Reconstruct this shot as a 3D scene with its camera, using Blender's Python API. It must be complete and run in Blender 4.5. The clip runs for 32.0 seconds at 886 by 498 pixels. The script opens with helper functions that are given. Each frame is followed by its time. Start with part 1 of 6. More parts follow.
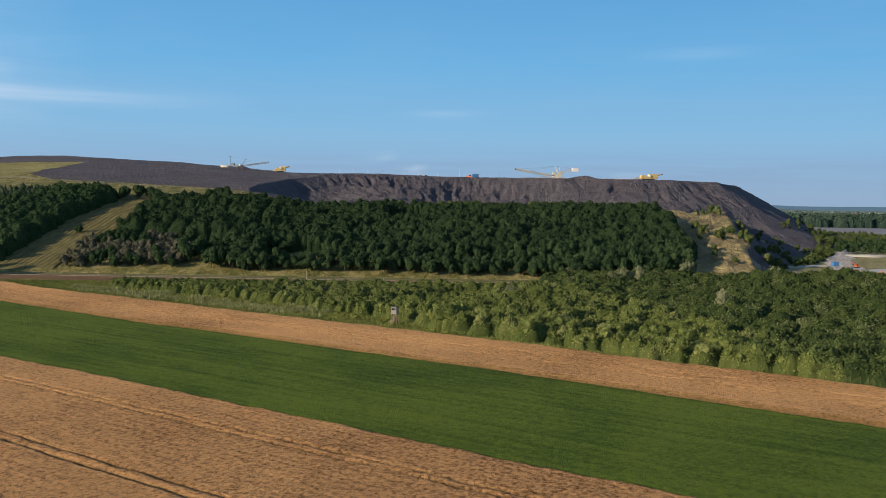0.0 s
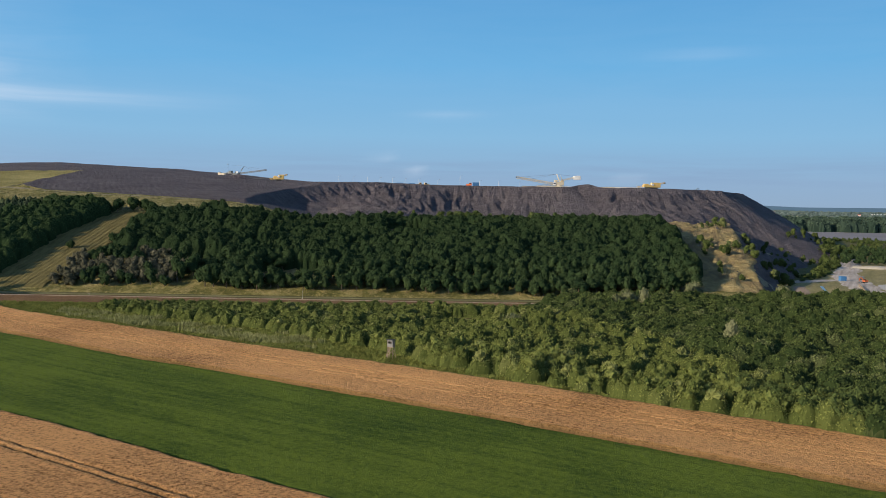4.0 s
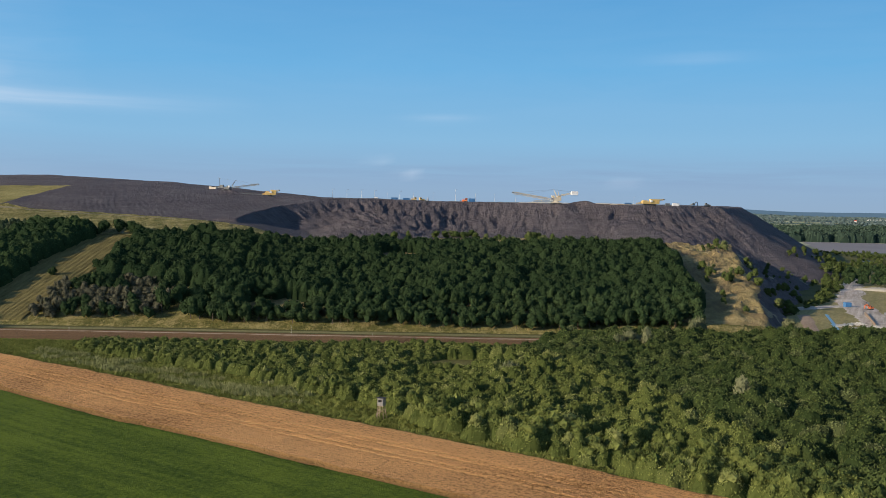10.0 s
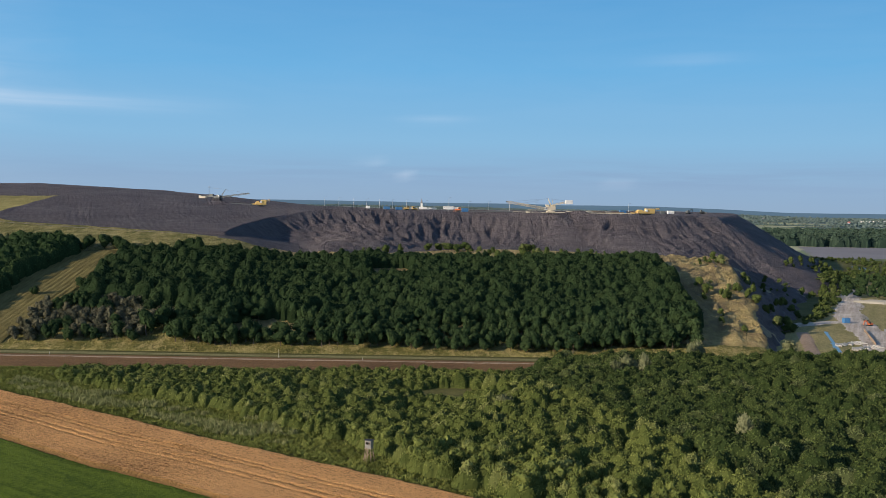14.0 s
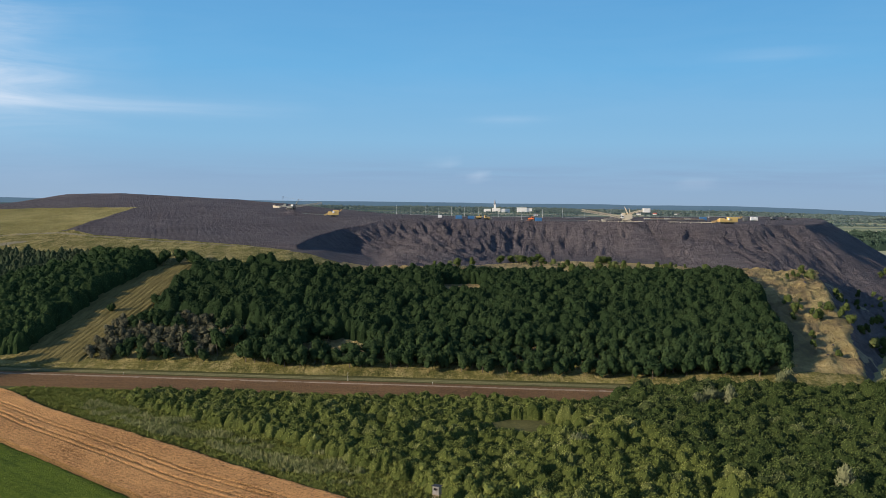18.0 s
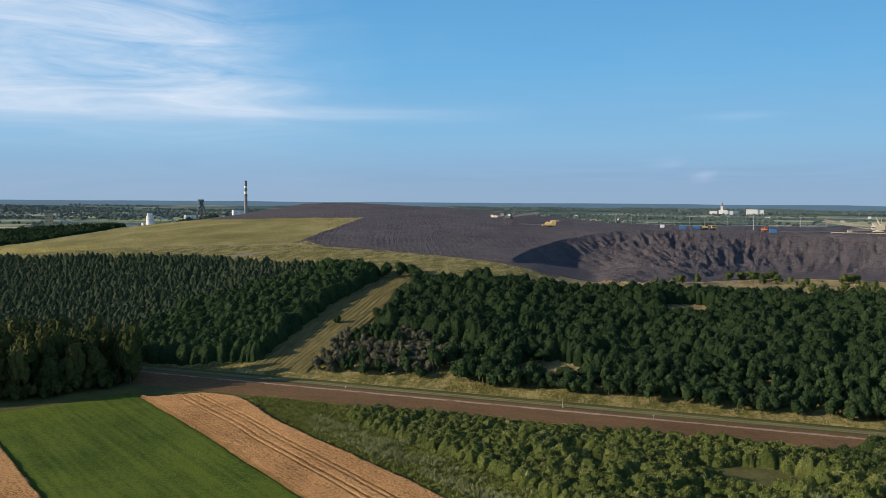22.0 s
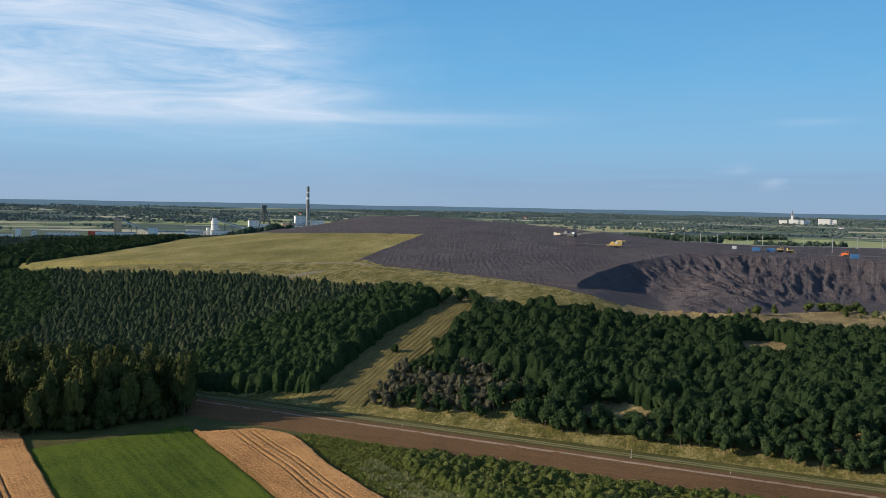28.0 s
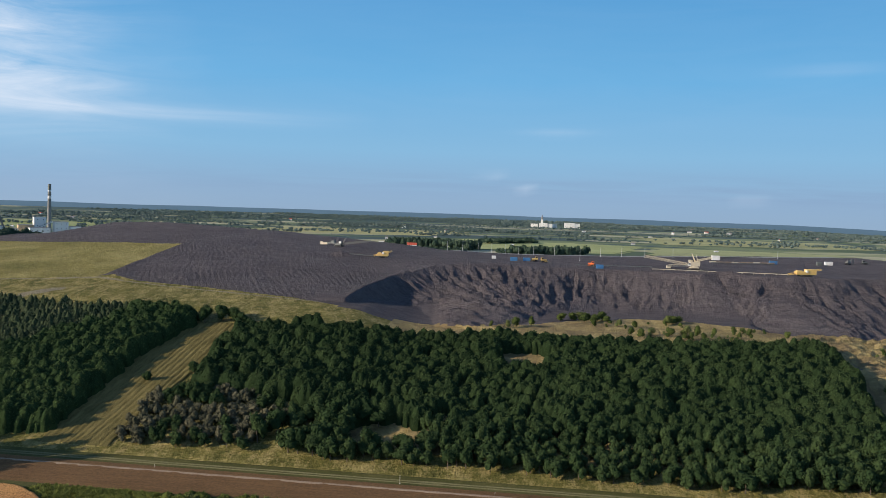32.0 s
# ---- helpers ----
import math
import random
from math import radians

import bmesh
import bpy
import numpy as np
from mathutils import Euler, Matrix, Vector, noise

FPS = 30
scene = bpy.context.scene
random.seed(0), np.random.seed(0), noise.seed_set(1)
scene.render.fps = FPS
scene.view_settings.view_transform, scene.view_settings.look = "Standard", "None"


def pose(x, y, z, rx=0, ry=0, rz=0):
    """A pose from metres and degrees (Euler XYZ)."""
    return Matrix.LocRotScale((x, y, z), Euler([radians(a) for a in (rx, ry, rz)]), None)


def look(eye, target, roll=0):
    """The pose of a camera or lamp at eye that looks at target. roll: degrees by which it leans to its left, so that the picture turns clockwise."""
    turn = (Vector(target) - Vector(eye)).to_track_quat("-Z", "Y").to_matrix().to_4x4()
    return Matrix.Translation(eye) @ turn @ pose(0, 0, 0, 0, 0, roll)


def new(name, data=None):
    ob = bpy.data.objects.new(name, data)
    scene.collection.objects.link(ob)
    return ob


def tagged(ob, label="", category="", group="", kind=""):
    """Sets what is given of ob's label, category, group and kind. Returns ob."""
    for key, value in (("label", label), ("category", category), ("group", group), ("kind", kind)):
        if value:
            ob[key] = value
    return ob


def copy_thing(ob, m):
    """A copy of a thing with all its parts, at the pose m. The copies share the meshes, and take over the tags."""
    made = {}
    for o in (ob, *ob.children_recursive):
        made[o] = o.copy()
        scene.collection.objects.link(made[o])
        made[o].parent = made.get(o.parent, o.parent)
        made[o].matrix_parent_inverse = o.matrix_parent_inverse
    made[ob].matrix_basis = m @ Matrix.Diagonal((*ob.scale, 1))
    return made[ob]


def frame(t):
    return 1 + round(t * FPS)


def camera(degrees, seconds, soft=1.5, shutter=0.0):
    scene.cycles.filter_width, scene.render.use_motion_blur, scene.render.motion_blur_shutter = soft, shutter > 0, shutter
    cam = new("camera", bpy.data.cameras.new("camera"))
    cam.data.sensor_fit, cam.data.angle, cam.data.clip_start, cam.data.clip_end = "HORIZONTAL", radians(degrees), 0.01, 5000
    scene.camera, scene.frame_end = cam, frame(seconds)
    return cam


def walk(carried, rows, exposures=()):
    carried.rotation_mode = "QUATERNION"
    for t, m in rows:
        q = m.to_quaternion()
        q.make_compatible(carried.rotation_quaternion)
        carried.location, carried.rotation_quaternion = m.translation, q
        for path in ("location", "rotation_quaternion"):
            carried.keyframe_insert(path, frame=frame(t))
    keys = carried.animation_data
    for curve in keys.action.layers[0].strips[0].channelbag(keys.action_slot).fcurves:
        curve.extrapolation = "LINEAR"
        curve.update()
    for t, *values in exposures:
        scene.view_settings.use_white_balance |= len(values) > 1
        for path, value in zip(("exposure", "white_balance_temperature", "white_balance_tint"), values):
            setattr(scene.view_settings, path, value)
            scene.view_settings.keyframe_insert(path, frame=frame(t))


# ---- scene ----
EXPOSURES = [(0.0, 0.36), (32.0, 0.36)]
cam = camera(56.40, 32.0, soft=0.85)
# seconds, x, y, z, turn to the left, pitch, roll
ROWS = [
    (0.0, 0.00, 0.00, 30.00, 0.00, -3.34, 0.94),
    (1.0, 0.20, 2.15, 31.69, 0.02, -3.37, 0.98),
    (2.0, 0.37, 4.27, 33.39, 0.07, -3.35, 1.00),
    (3.0, 0.47, 6.34, 35.11, 0.07, -3.38, 0.98),
    (3.5, 0.49, 7.33, 35.93, 0.07, -3.37, 0.97),
    (5.5, 0.42, 11.06, 38.95, 0.01, -3.37, 1.01),
    (6.0, 0.43, 12.00, 39.76, 0.00, -3.30, 1.02),
    (7.0, 0.49, 13.93, 41.57, 0.01, -3.37, 1.05),
    (8.0, 0.58, 15.90, 43.45, -0.06, -3.30, 1.07),
    (9.0, 0.65, 17.89, 45.32, -0.13, -3.25, 1.10),
    (10.0, 0.64, 19.92, 47.06, -0.24, -3.24, 1.12),
    (11.0, 0.65, 21.94, 48.74, -0.36, -3.23, 1.14),
    (12.0, 0.75, 23.96, 50.43, -0.39, -3.20, 1.14),
    (13.0, 1.02, 25.93, 52.18, -0.47, -3.23, 1.11),
    (14.0, 1.36, 27.95, 53.96, -0.65, -3.23, 1.06),
    (14.5, 1.52, 29.02, 54.84, -0.66, -3.20, 1.04),
    (16.5, 2.01, 33.57, 58.32, -1.05, -3.26, 0.98),
    (17.0, 1.90, 34.70, 59.10, 0.00, -3.25, 0.86),
    (17.5, 1.76, 35.86, 59.90, 2.15, -3.30, 0.79),
    (18.0, 1.70, 37.03, 60.68, 4.44, -3.32, 0.72),
    (18.5, 1.73, 38.20, 61.47, 6.89, -3.36, 0.63),
    (19.0, 1.76, 39.34, 62.25, 9.25, -3.34, 0.50),
    (19.5, 1.69, 40.46, 63.04, 10.80, -3.37, 0.46),
    (20.0, 1.53, 41.50, 63.87, 10.73, -3.37, 0.50),
    (20.5, 1.28, 42.48, 64.71, 12.11, -3.37, 0.50),
    (21.0, 0.99, 43.43, 65.52, 15.29, -3.36, 0.43),
    (21.5, 0.72, 44.48, 66.29, 16.94, -3.37, 0.43),
    (22.0, 0.41, 45.52, 67.06, 19.48, -3.40, 0.41),
    (22.5, 0.05, 46.54, 67.87, 20.03, -3.38, 0.44),
    (23.0, -0.38, 47.50, 68.69, 21.98, -3.36, 0.47),
    (23.5, -0.75, 48.48, 69.51, 23.32, -3.39, 0.51),
    (24.0, -1.16, 49.50, 70.33, 23.34, -3.39, 0.55),
    (24.5, -1.62, 50.55, 71.14, 23.37, -3.36, 0.63),
    (25.0, -2.16, 51.62, 71.95, 23.39, -3.35, 0.73),
    (25.5, -2.73, 52.65, 72.76, 23.41, -3.28, 0.81),
    (27.5, -4.63, 56.42, 76.05, 23.61, -3.27, 1.03),
    (28.0, -5.04, 57.44, 76.91, 23.64, -3.24, 1.06),
    (28.5, -5.47, 58.56, 77.76, 23.72, -3.28, 1.08),
    (29.0, -5.97, 59.70, 78.54, 23.77, -3.28, 1.10),
    (29.5, -6.51, 60.89, 79.32, 22.64, -3.23, 1.22),
    (30.0, -7.01, 62.10, 80.11, 19.68, -3.14, 1.33),
    (30.5, -7.40, 63.40, 80.87, 17.14, -3.09, 1.41),
    (31.0, -7.69, 64.66, 81.66, 14.25, -3.00, 1.50),
    (31.5, -7.95, 65.83, 82.50, 10.85, -2.93, 1.68),
    (32.0, -8.28, 66.89, 83.41, 7.51, -2.82, 1.86),
]
walk(cam, [(t, pose(x, y, z, 0, 0, yaw) @ pose(0, 0, 0, 90 + pitch) @ pose(0, 0, 0, 0, 0, roll)) for t, x, y, z, yaw, pitch, roll in ROWS], EXPOSURES)

# ---- sky and sun: a low sun in the west, behind the first view ----
SUN_FROM, SUN_UP = 241.0, 17.5  # degrees clockwise from +y; elevation
world = bpy.data.worlds.new("evening_sky")
scene.world = world
world.use_nodes = True
sky = world.node_tree.nodes.new("ShaderNodeTexSky")
sky.sky_type, sky.sun_disc = "NISHITA", False
sky.sun_elevation, sky.sun_rotation = radians(SUN_UP), radians(SUN_FROM)
sky.altitude, sky.air_density, sky.dust_density, sky.ozone_density = 200, 1.0, 0.1, 3.0
world.node_tree.nodes["Background"].inputs["Strength"].default_value = 0.15
world.node_tree.links.new(sky.outputs[0], world.node_tree.nodes["Background"].inputs["Color"])
sun = new("sun", bpy.data.lights.new("sun", "SUN"))
sun.data.energy, sun.data.angle, sun.data.color = 5.0, radians(0.6), (1.0, 0.86, 0.68)
a, e = radians(SUN_FROM), radians(SUN_UP)
sun.matrix_world = look((100 * math.sin(a) * math.cos(e), 100 * math.cos(a) * math.cos(e), 100 * math.sin(e)), (0, 0, 0))

# ---- materials ----
class Nodes:
    """A small builder of node materials."""

    def __init__(self, name, rough=0.9, metal=0.0, spec=0.3):
        self.mat = bpy.data.materials.new(name)
        self.mat.use_nodes = True
        self.tree = self.mat.node_tree
        self.bsdf = self.tree.nodes["Principled BSDF"]
        self.bsdf.inputs["Roughness"].default_value = rough
        self.bsdf.inputs["Metallic"].default_value = metal
        self.bsdf.inputs["Specular IOR Level"].default_value = spec

    def add(self, kind, **values):
        n = self.tree.nodes.new(kind)
        for key, v in values.items():
            n.inputs[key.replace("_", " ")].default_value = v
        return n

    def link(self, a, b):
        self.tree.links.new(a, b)

    def place(self, scale=(1, 1, 1), turn=0.0):
        m = self.add("ShaderNodeMapping")
        m.inputs["Scale"].default_value = scale
        m.inputs["Rotation"].default_value = (0, 0, radians(turn))
        self.link(self.add("ShaderNodeTexCoord").outputs["Object"], m.inputs["Vector"])
        return m.outputs["Vector"]

    def along(self, stretch, turn):
        """Coordinates turned to a direction and drawn out along it."""
        m = self.add("ShaderNodeMapping")
        m.vector_type = "TEXTURE"
        m.inputs["Scale"].default_value, m.inputs["Rotation"].default_value = (stretch, 1, 1), (0, 0, radians(turn))
        self.link(self.add("ShaderNodeTexCoord").outputs["Object"], m.inputs["Vector"])
        return m.outputs["Vector"]

    def noise(self, where, scale, detail=4.0, rough=0.55, warp=0.0):
        n = self.add("ShaderNodeTexNoise", Scale=scale, Detail=detail, Roughness=rough, Distortion=warp)
        self.link(where, n.inputs["Vector"])
        return n.outputs["Fac"]

    def ramp(self, fac, stops):
        r = self.add("ShaderNodeValToRGB")
        while len(r.color_ramp.elements) < len(stops):
            r.color_ramp.elements.new(0.5)
        for el, (at, c) in zip(r.color_ramp.elements, stops):
            el.position = at
            el.color = (*c, 1) if not isinstance(c, (int, float)) else (c, c, c, 1)
        self.link(fac, r.inputs["Fac"])
        return r.outputs["Color"]

    def mix(self, fac, a, b, how="MIX"):
        m = self.tree.nodes.new("ShaderNodeMix")
        m.data_type, m.blend_type = "RGBA", how
        ins = [s for s in m.inputs if s.enabled]
        for s, v in zip(ins, (fac, a, b)):
            if isinstance(v, (int, float)):
                s.default_value = v
            elif isinstance(v, tuple):
                s.default_value = (*v, 1)
            else:
                self.link(v, s)
        return [s for s in m.outputs if s.enabled][0]

    def math(self, op, a, b=0.0, c=0.0):
        m = self.tree.nodes.new("ShaderNodeMath")
        m.operation = op
        for s, v in zip(m.inputs, (a, b, c)):
            if isinstance(v, (int, float)):
                s.default_value = v
            else:
                self.link(v, s)
        return m.outputs[0]

    def attribute(self, name):
        n = self.tree.nodes.new("ShaderNodeAttribute")
        n.attribute_name = name
        return n.outputs["Fac"]

    def bump(self, height, strength, distance):
        b = self.add("ShaderNodeBump", Strength=strength, Distance=distance)
        self.link(height, b.inputs["Height"])
        self.link(b.outputs["Normal"], self.bsdf.inputs["Normal"])

    def done(self, colour):
        if isinstance(colour, tuple):
            self.bsdf.inputs["Base Color"].default_value = (*colour, 1)
        else:
            self.link(colour, self.bsdf.inputs["Base Color"])
        return self.mat


def plain(name, colour, rough=0.6, metal=0.0, wear=0.25, size=1.0):
    """Paint, plaster, metal: one colour with stains and grain."""
    n = Nodes(name, rough, metal)
    p = n.place()
    stain = n.noise(p, 0.35 / size, 5, 0.65)
    grain = n.noise(p, 6.0 / size, 3)
    c = n.mix(n.ramp(stain, [(0.35, 0.0), (0.7, 1.0)]), colour, tuple(v * (1 - wear) for v in colour))
    c = n.mix(n.math("MULTIPLY", grain, 0.3), c, tuple(v * 0.7 for v in colour))
    return n.done(c)


def foliage(name, dark, light, dry=None):
    """Leaves, varied from plant to plant and from clump to clump."""
    n = Nodes(name, 1.0, 0.0, 0.04)
    each = n.math("FRACT", n.math("ADD", n.attribute("tint"), n.add("ShaderNodeObjectInfo").outputs["Random"]))
    leaf = n.tree.nodes.new("ShaderNodeNewGeometry").outputs["Random Per Island"]
    f = n.math("ADD", n.math("MULTIPLY", each, 0.56), n.math("MULTIPLY", leaf, 0.44))
    c = n.mix(f, dark, light)
    if dry:
        c = n.mix(n.ramp(each, [(0.86, 0.0), (0.97, 0.7)]), c, dry)
    # inner attribute darkens the colour: shade beneath the leaves, painted in
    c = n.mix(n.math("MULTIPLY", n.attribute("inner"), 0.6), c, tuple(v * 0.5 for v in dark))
    return n.done(c)


def bark(name, colour):
    n = Nodes(name, 0.95)
    p = n.place((1, 1, 0.3))
    c = n.mix(n.noise(p, 3.0, 4), tuple(v * 0.5 for v in colour), colour)
    return n.done(c)


def crop(name, dark, light, across, bump=0.25, patch=0.02, streak=0.9, grain=1.1, lined=0.25, bare=None, span=(0.4, 0.66), drills=0.0, depth=0.04):
    """A standing crop: fine heads, rows along the strip, broad patches; drills: metres between sown rows."""
    n = Nodes(name, 0.95, 0.0, 0.1)
    p = n.place((1, 1, 1), across)
    row = n.along(16.0, across)
    fine = n.noise(p, grain, 6, 0.75)
    lines = n.noise(row, streak, 4, 0.6)
    broad = n.noise(p, patch, 4, 0.6, 0.6)
    f = n.math("ADD", n.math("MULTIPLY", fine, 0.8 - lined), n.math("ADD", n.math("MULTIPLY", lines, lined), n.math("MULTIPLY", broad, 0.3)))
    if drills:
        wave = n.math("SINE", n.math("ADD", n.math("MULTIPLY", n.attribute("row"), 6.2832 / drills), n.math("MULTIPLY", broad, 3.0)))
        f = n.math("ADD", f, n.math("MULTIPLY", n.math("MULTIPLY", wave, n.ramp(n.noise(p, 0.08, 3), [(0.35, 0.2), (0.65, 1.0)])), depth))
    c = n.ramp(f, [(span[0], dark), (span[1], light)])
    if bare:
        c = n.mix(n.math("MULTIPLY", n.attribute("bare"), 0.85), c, bare)
    n.bump(fine, bump, 1.0)
    return n.done(c)


def heap_material():
    n = Nodes("spoil_and_turf", 0.95, 0.0, 0.15)
    p = n.place()
    fine, mid, broad = n.noise(p, 0.9, 6, 0.7), n.noise(p, 0.13, 5, 0.6), n.noise(p, 0.025, 4, 0.6)
    # black shale with a purple-grey cast
    shale = n.ramp(n.math("ADD", n.math("MULTIPLY", mid, 0.5), n.math("MULTIPLY", broad, 0.5)),
                   [(0.3, (0.066, 0.056, 0.062)), (0.52, (0.122, 0.105, 0.112)), (0.72, (0.195, 0.17, 0.172))])
    shale = n.mix(n.ramp(fine, [(0.35, 0.6), (0.65, 0.0)]), shale, (0.05, 0.044, 0.047))
    # dozer passes and rills
    passes = n.noise(n.place((0.035, 0.5, 0.3), 24), 1.0, 5, 0.65, 2.2)
    shale = n.mix(n.ramp(passes, [(0.42, 0.0), (0.62, 0.7)]), shale, (0.15, 0.126, 0.126))
    groove = n.math("SINE", n.math("ADD", n.math("MULTIPLY", n.attribute("furrow"), 6.2832), n.math("MULTIPLY", n.noise(p, 0.12, 4, 0.6), 5.0)))
    arcs = n.math("SINE", n.math("ADD", n.math("MULTIPLY", n.attribute("bend"), 6.2832), n.math("MULTIPLY", n.noise(p, 0.1, 4, 0.6), 6.0)))
    rough = n.math("MULTIPLY", n.noise(p, 0.3, 6, 0.75), 2.2)
    cut = n.math("ADD", n.math("MULTIPLY", n.math("ADD", groove, rough), n.attribute("worked")), n.math("MULTIPLY", n.math("ADD", arcs, rough), n.attribute("turned")))
    cut = n.math("MULTIPLY", cut, n.ramp(n.noise(p, 0.04, 4, 0.6), [(0.38, 0.25), (0.62, 1.0)]))
    # furrow bottoms darkened in the colour, standing in for their shade
    shale = n.mix(n.ramp(n.math("MULTIPLY", cut, 0.5), [(0.3, 0.0), (0.9, 0.35)]), shale, (0.05, 0.043, 0.047))
    rills = n.math("ABSOLUTE", n.math("SUBTRACT", n.noise(n.place((0.3, 0.06, 0.08), -10), 1.0, 7, 0.68, 1.1), 0.5))
    lumps = n.math("ABSOLUTE", n.math("SUBTRACT", n.noise(p, 0.28, 6, 0.65, 0.8), 0.5))
    turf = n.ramp(n.math("ADD", n.math("MULTIPLY", fine, 0.4), n.math("MULTIPLY", mid, 0.6)),
                  [(0.34, (0.07, 0.078, 0.018)), (0.5, (0.175, 0.155, 0.042)), (0.64, (0.38, 0.31, 0.12))])
    tan = n.ramp(n.math("ADD", n.math("MULTIPLY", n.noise(n.place((0.3, 0.12, 0.15)), 1.0, 6, 0.75, 0.5), 0.7), n.math("MULTIPLY", fine, 0.3)), [(0.49, 0.0), (0.59, 0.75)])
    turf = n.mix(tan, turf, (0.42, 0.33, 0.14))
    meadow = n.ramp(n.math("ADD", n.math("MULTIPLY", fine, 0.5), n.math("MULTIPLY", broad, 0.5)),
                    [(0.34, (0.14, 0.132, 0.038)), (0.5, (0.27, 0.23, 0.074)), (0.64, (0.48, 0.4, 0.165))])
    dry = n.ramp(n.math("ADD", n.math("MULTIPLY", fine, 0.4), n.math("MULTIPLY", mid, 0.6)),
                 [(0.3, (0.17, 0.13, 0.06)), (0.5, (0.4, 0.3, 0.125)), (0.66, (0.6, 0.46, 0.21))])
    scar = n.ramp(n.math("ADD", n.math("MULTIPLY", n.noise(n.place((0.09, 0.04, 0.1), 25), 1.0, 6, 0.7, 0.8), 0.75), n.math("MULTIPLY", fine, 0.25)), [(0.46, 0.0), (0.55, 0.7)])
    dry = n.mix(scar, dry, (0.2, 0.145, 0.08))
    sand = n.ramp(fine, [(0.3, (0.2, 0.165, 0.1)), (0.7, (0.36, 0.31, 0.22))])
    c = shale
    ragged = n.math("MULTIPLY", n.math("SUBTRACT", n.noise(p, 0.22, 5, 0.7), 0.5), 0.9)
    for name, colour in (("turf", turf), ("meadow", meadow), ("dry", dry), ("sand", sand)):
        w = n.ramp(n.math("ADD", n.attribute(name), ragged if name != "meadow" else n.math("MULTIPLY", ragged, 0.25)), [(0.42, 0.0), (0.58, 1.0)])
        c = n.mix(w, c, colour)
    n.bump(n.math("ADD", n.math("ADD", n.math("ADD", fine, n.math("MULTIPLY", passes, 1.2)), n.math("MULTIPLY", mid, 1.6)), n.math("ADD", n.math("MULTIPLY", cut, -0.22), n.math("ADD", n.math("MULTIPLY", rills, -2.6), n.math("MULTIPLY", lumps, -2.2)))), 1.0, 1.3)
    return n.done(c)


def land_material():
    """Grass near by; a patchwork of meadows, corn and woods further off."""
    n = Nodes("land", 0.95, 0.0, 0.1)
    p = n.place()
    fine, mid = n.noise(p, 0.8, 6, 0.7), n.noise(p, 0.06, 5, 0.6)
    grass = n.ramp(n.math("ADD", n.math("MULTIPLY", fine, 0.5), n.math("MULTIPLY", mid, 0.5)),
                   [(0.3, (0.042, 0.047, 0.014)), (0.5, (0.083, 0.08, 0.025)), (0.72, (0.16, 0.135, 0.05))])
    v = n.add("ShaderNodeTexVoronoi", Scale=1.0, Randomness=0.9)
    n.link(n.place((0.0016, 0.0042, 1), 12), v.inputs["Vector"])
    lot = n.add("ShaderNodeSeparateColor")
    n.link(v.outputs["Color"], lot.inputs["Color"])
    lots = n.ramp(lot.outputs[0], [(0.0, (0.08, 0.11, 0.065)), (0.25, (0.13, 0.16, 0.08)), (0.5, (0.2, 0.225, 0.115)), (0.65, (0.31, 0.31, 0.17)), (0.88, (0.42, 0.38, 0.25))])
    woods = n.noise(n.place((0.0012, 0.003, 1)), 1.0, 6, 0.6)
    # woods tinted blue towards the horizon: distance haze in the base colour
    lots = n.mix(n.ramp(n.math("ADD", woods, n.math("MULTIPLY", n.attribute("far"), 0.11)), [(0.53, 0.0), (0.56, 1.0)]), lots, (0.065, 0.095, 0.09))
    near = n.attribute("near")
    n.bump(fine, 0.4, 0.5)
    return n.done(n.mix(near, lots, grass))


SHALE = heap_material()
LAND = land_material()
WHEAT = crop("ripe_wheat", (0.135, 0.054, 0.014), (0.69, 0.36, 0.138), -32.0, 1.0, grain=1.9, lined=0.08, bare=(0.11, 0.075, 0.03), span=(0.41, 0.58), drills=1.3, depth=0.02)
GREEN = crop("young_green_crop", (0.018, 0.042, 0.003), (0.108, 0.142, 0.015), -32.0, 0.7, 0.03, 0.4, 1.6, 0.25, span=(0.4, 0.62), drills=2.4, depth=0.02)
SOIL = crop("ploughed_brown_soil", (0.085, 0.046, 0.02), (0.2, 0.112, 0.05), 0.0, 0.4)
TRACK_GREY = crop("worn_grass_track", (0.085, 0.08, 0.034), (0.165, 0.148, 0.075), 0.0, 0.2)
TRACK = crop("pale_dirt_track", (0.18, 0.12, 0.08), (0.34, 0.25, 0.175), 0.0, 0.2)
STUBBLE = crop("mown_hay_strip", (0.07, 0.06, 0.02), (0.18, 0.145, 0.055), 90.0, 0.4, streak=0.5, lined=0.5)
LEAF = foliage("broad_leaves", (0.017, 0.034, 0.014), (0.042, 0.063, 0.024))
LEAF_WEST = foliage("western_wood_leaves", (0.024, 0.046, 0.018), (0.06, 0.088, 0.031))
LEAF_SHRUB = foliage("shrub_leaves", (0.05, 0.068, 0.017), (0.155, 0.17, 0.046), (0.18, 0.186, 0.066))
LEAF_THICKET = foliage("thicket_leaves", (0.028, 0.044, 0.014), (0.086, 0.106, 0.031), (0.115, 0.126, 0.052))
LEAF_GREY = foliage("grey_shrub_leaves", (0.045, 0.048, 0.028), (0.12, 0.11, 0.07))
NEEDLE = foliage("needles", (0.042, 0.062, 0.032), (0.1, 0.118, 0.058), (0.13, 0.13, 0.068))
LEAF_TALL = foliage("tall_tree_leaves", (0.014, 0.025, 0.009), (0.092, 0.096, 0.03))
BARK = bark("bark", (0.16, 0.12, 0.09))
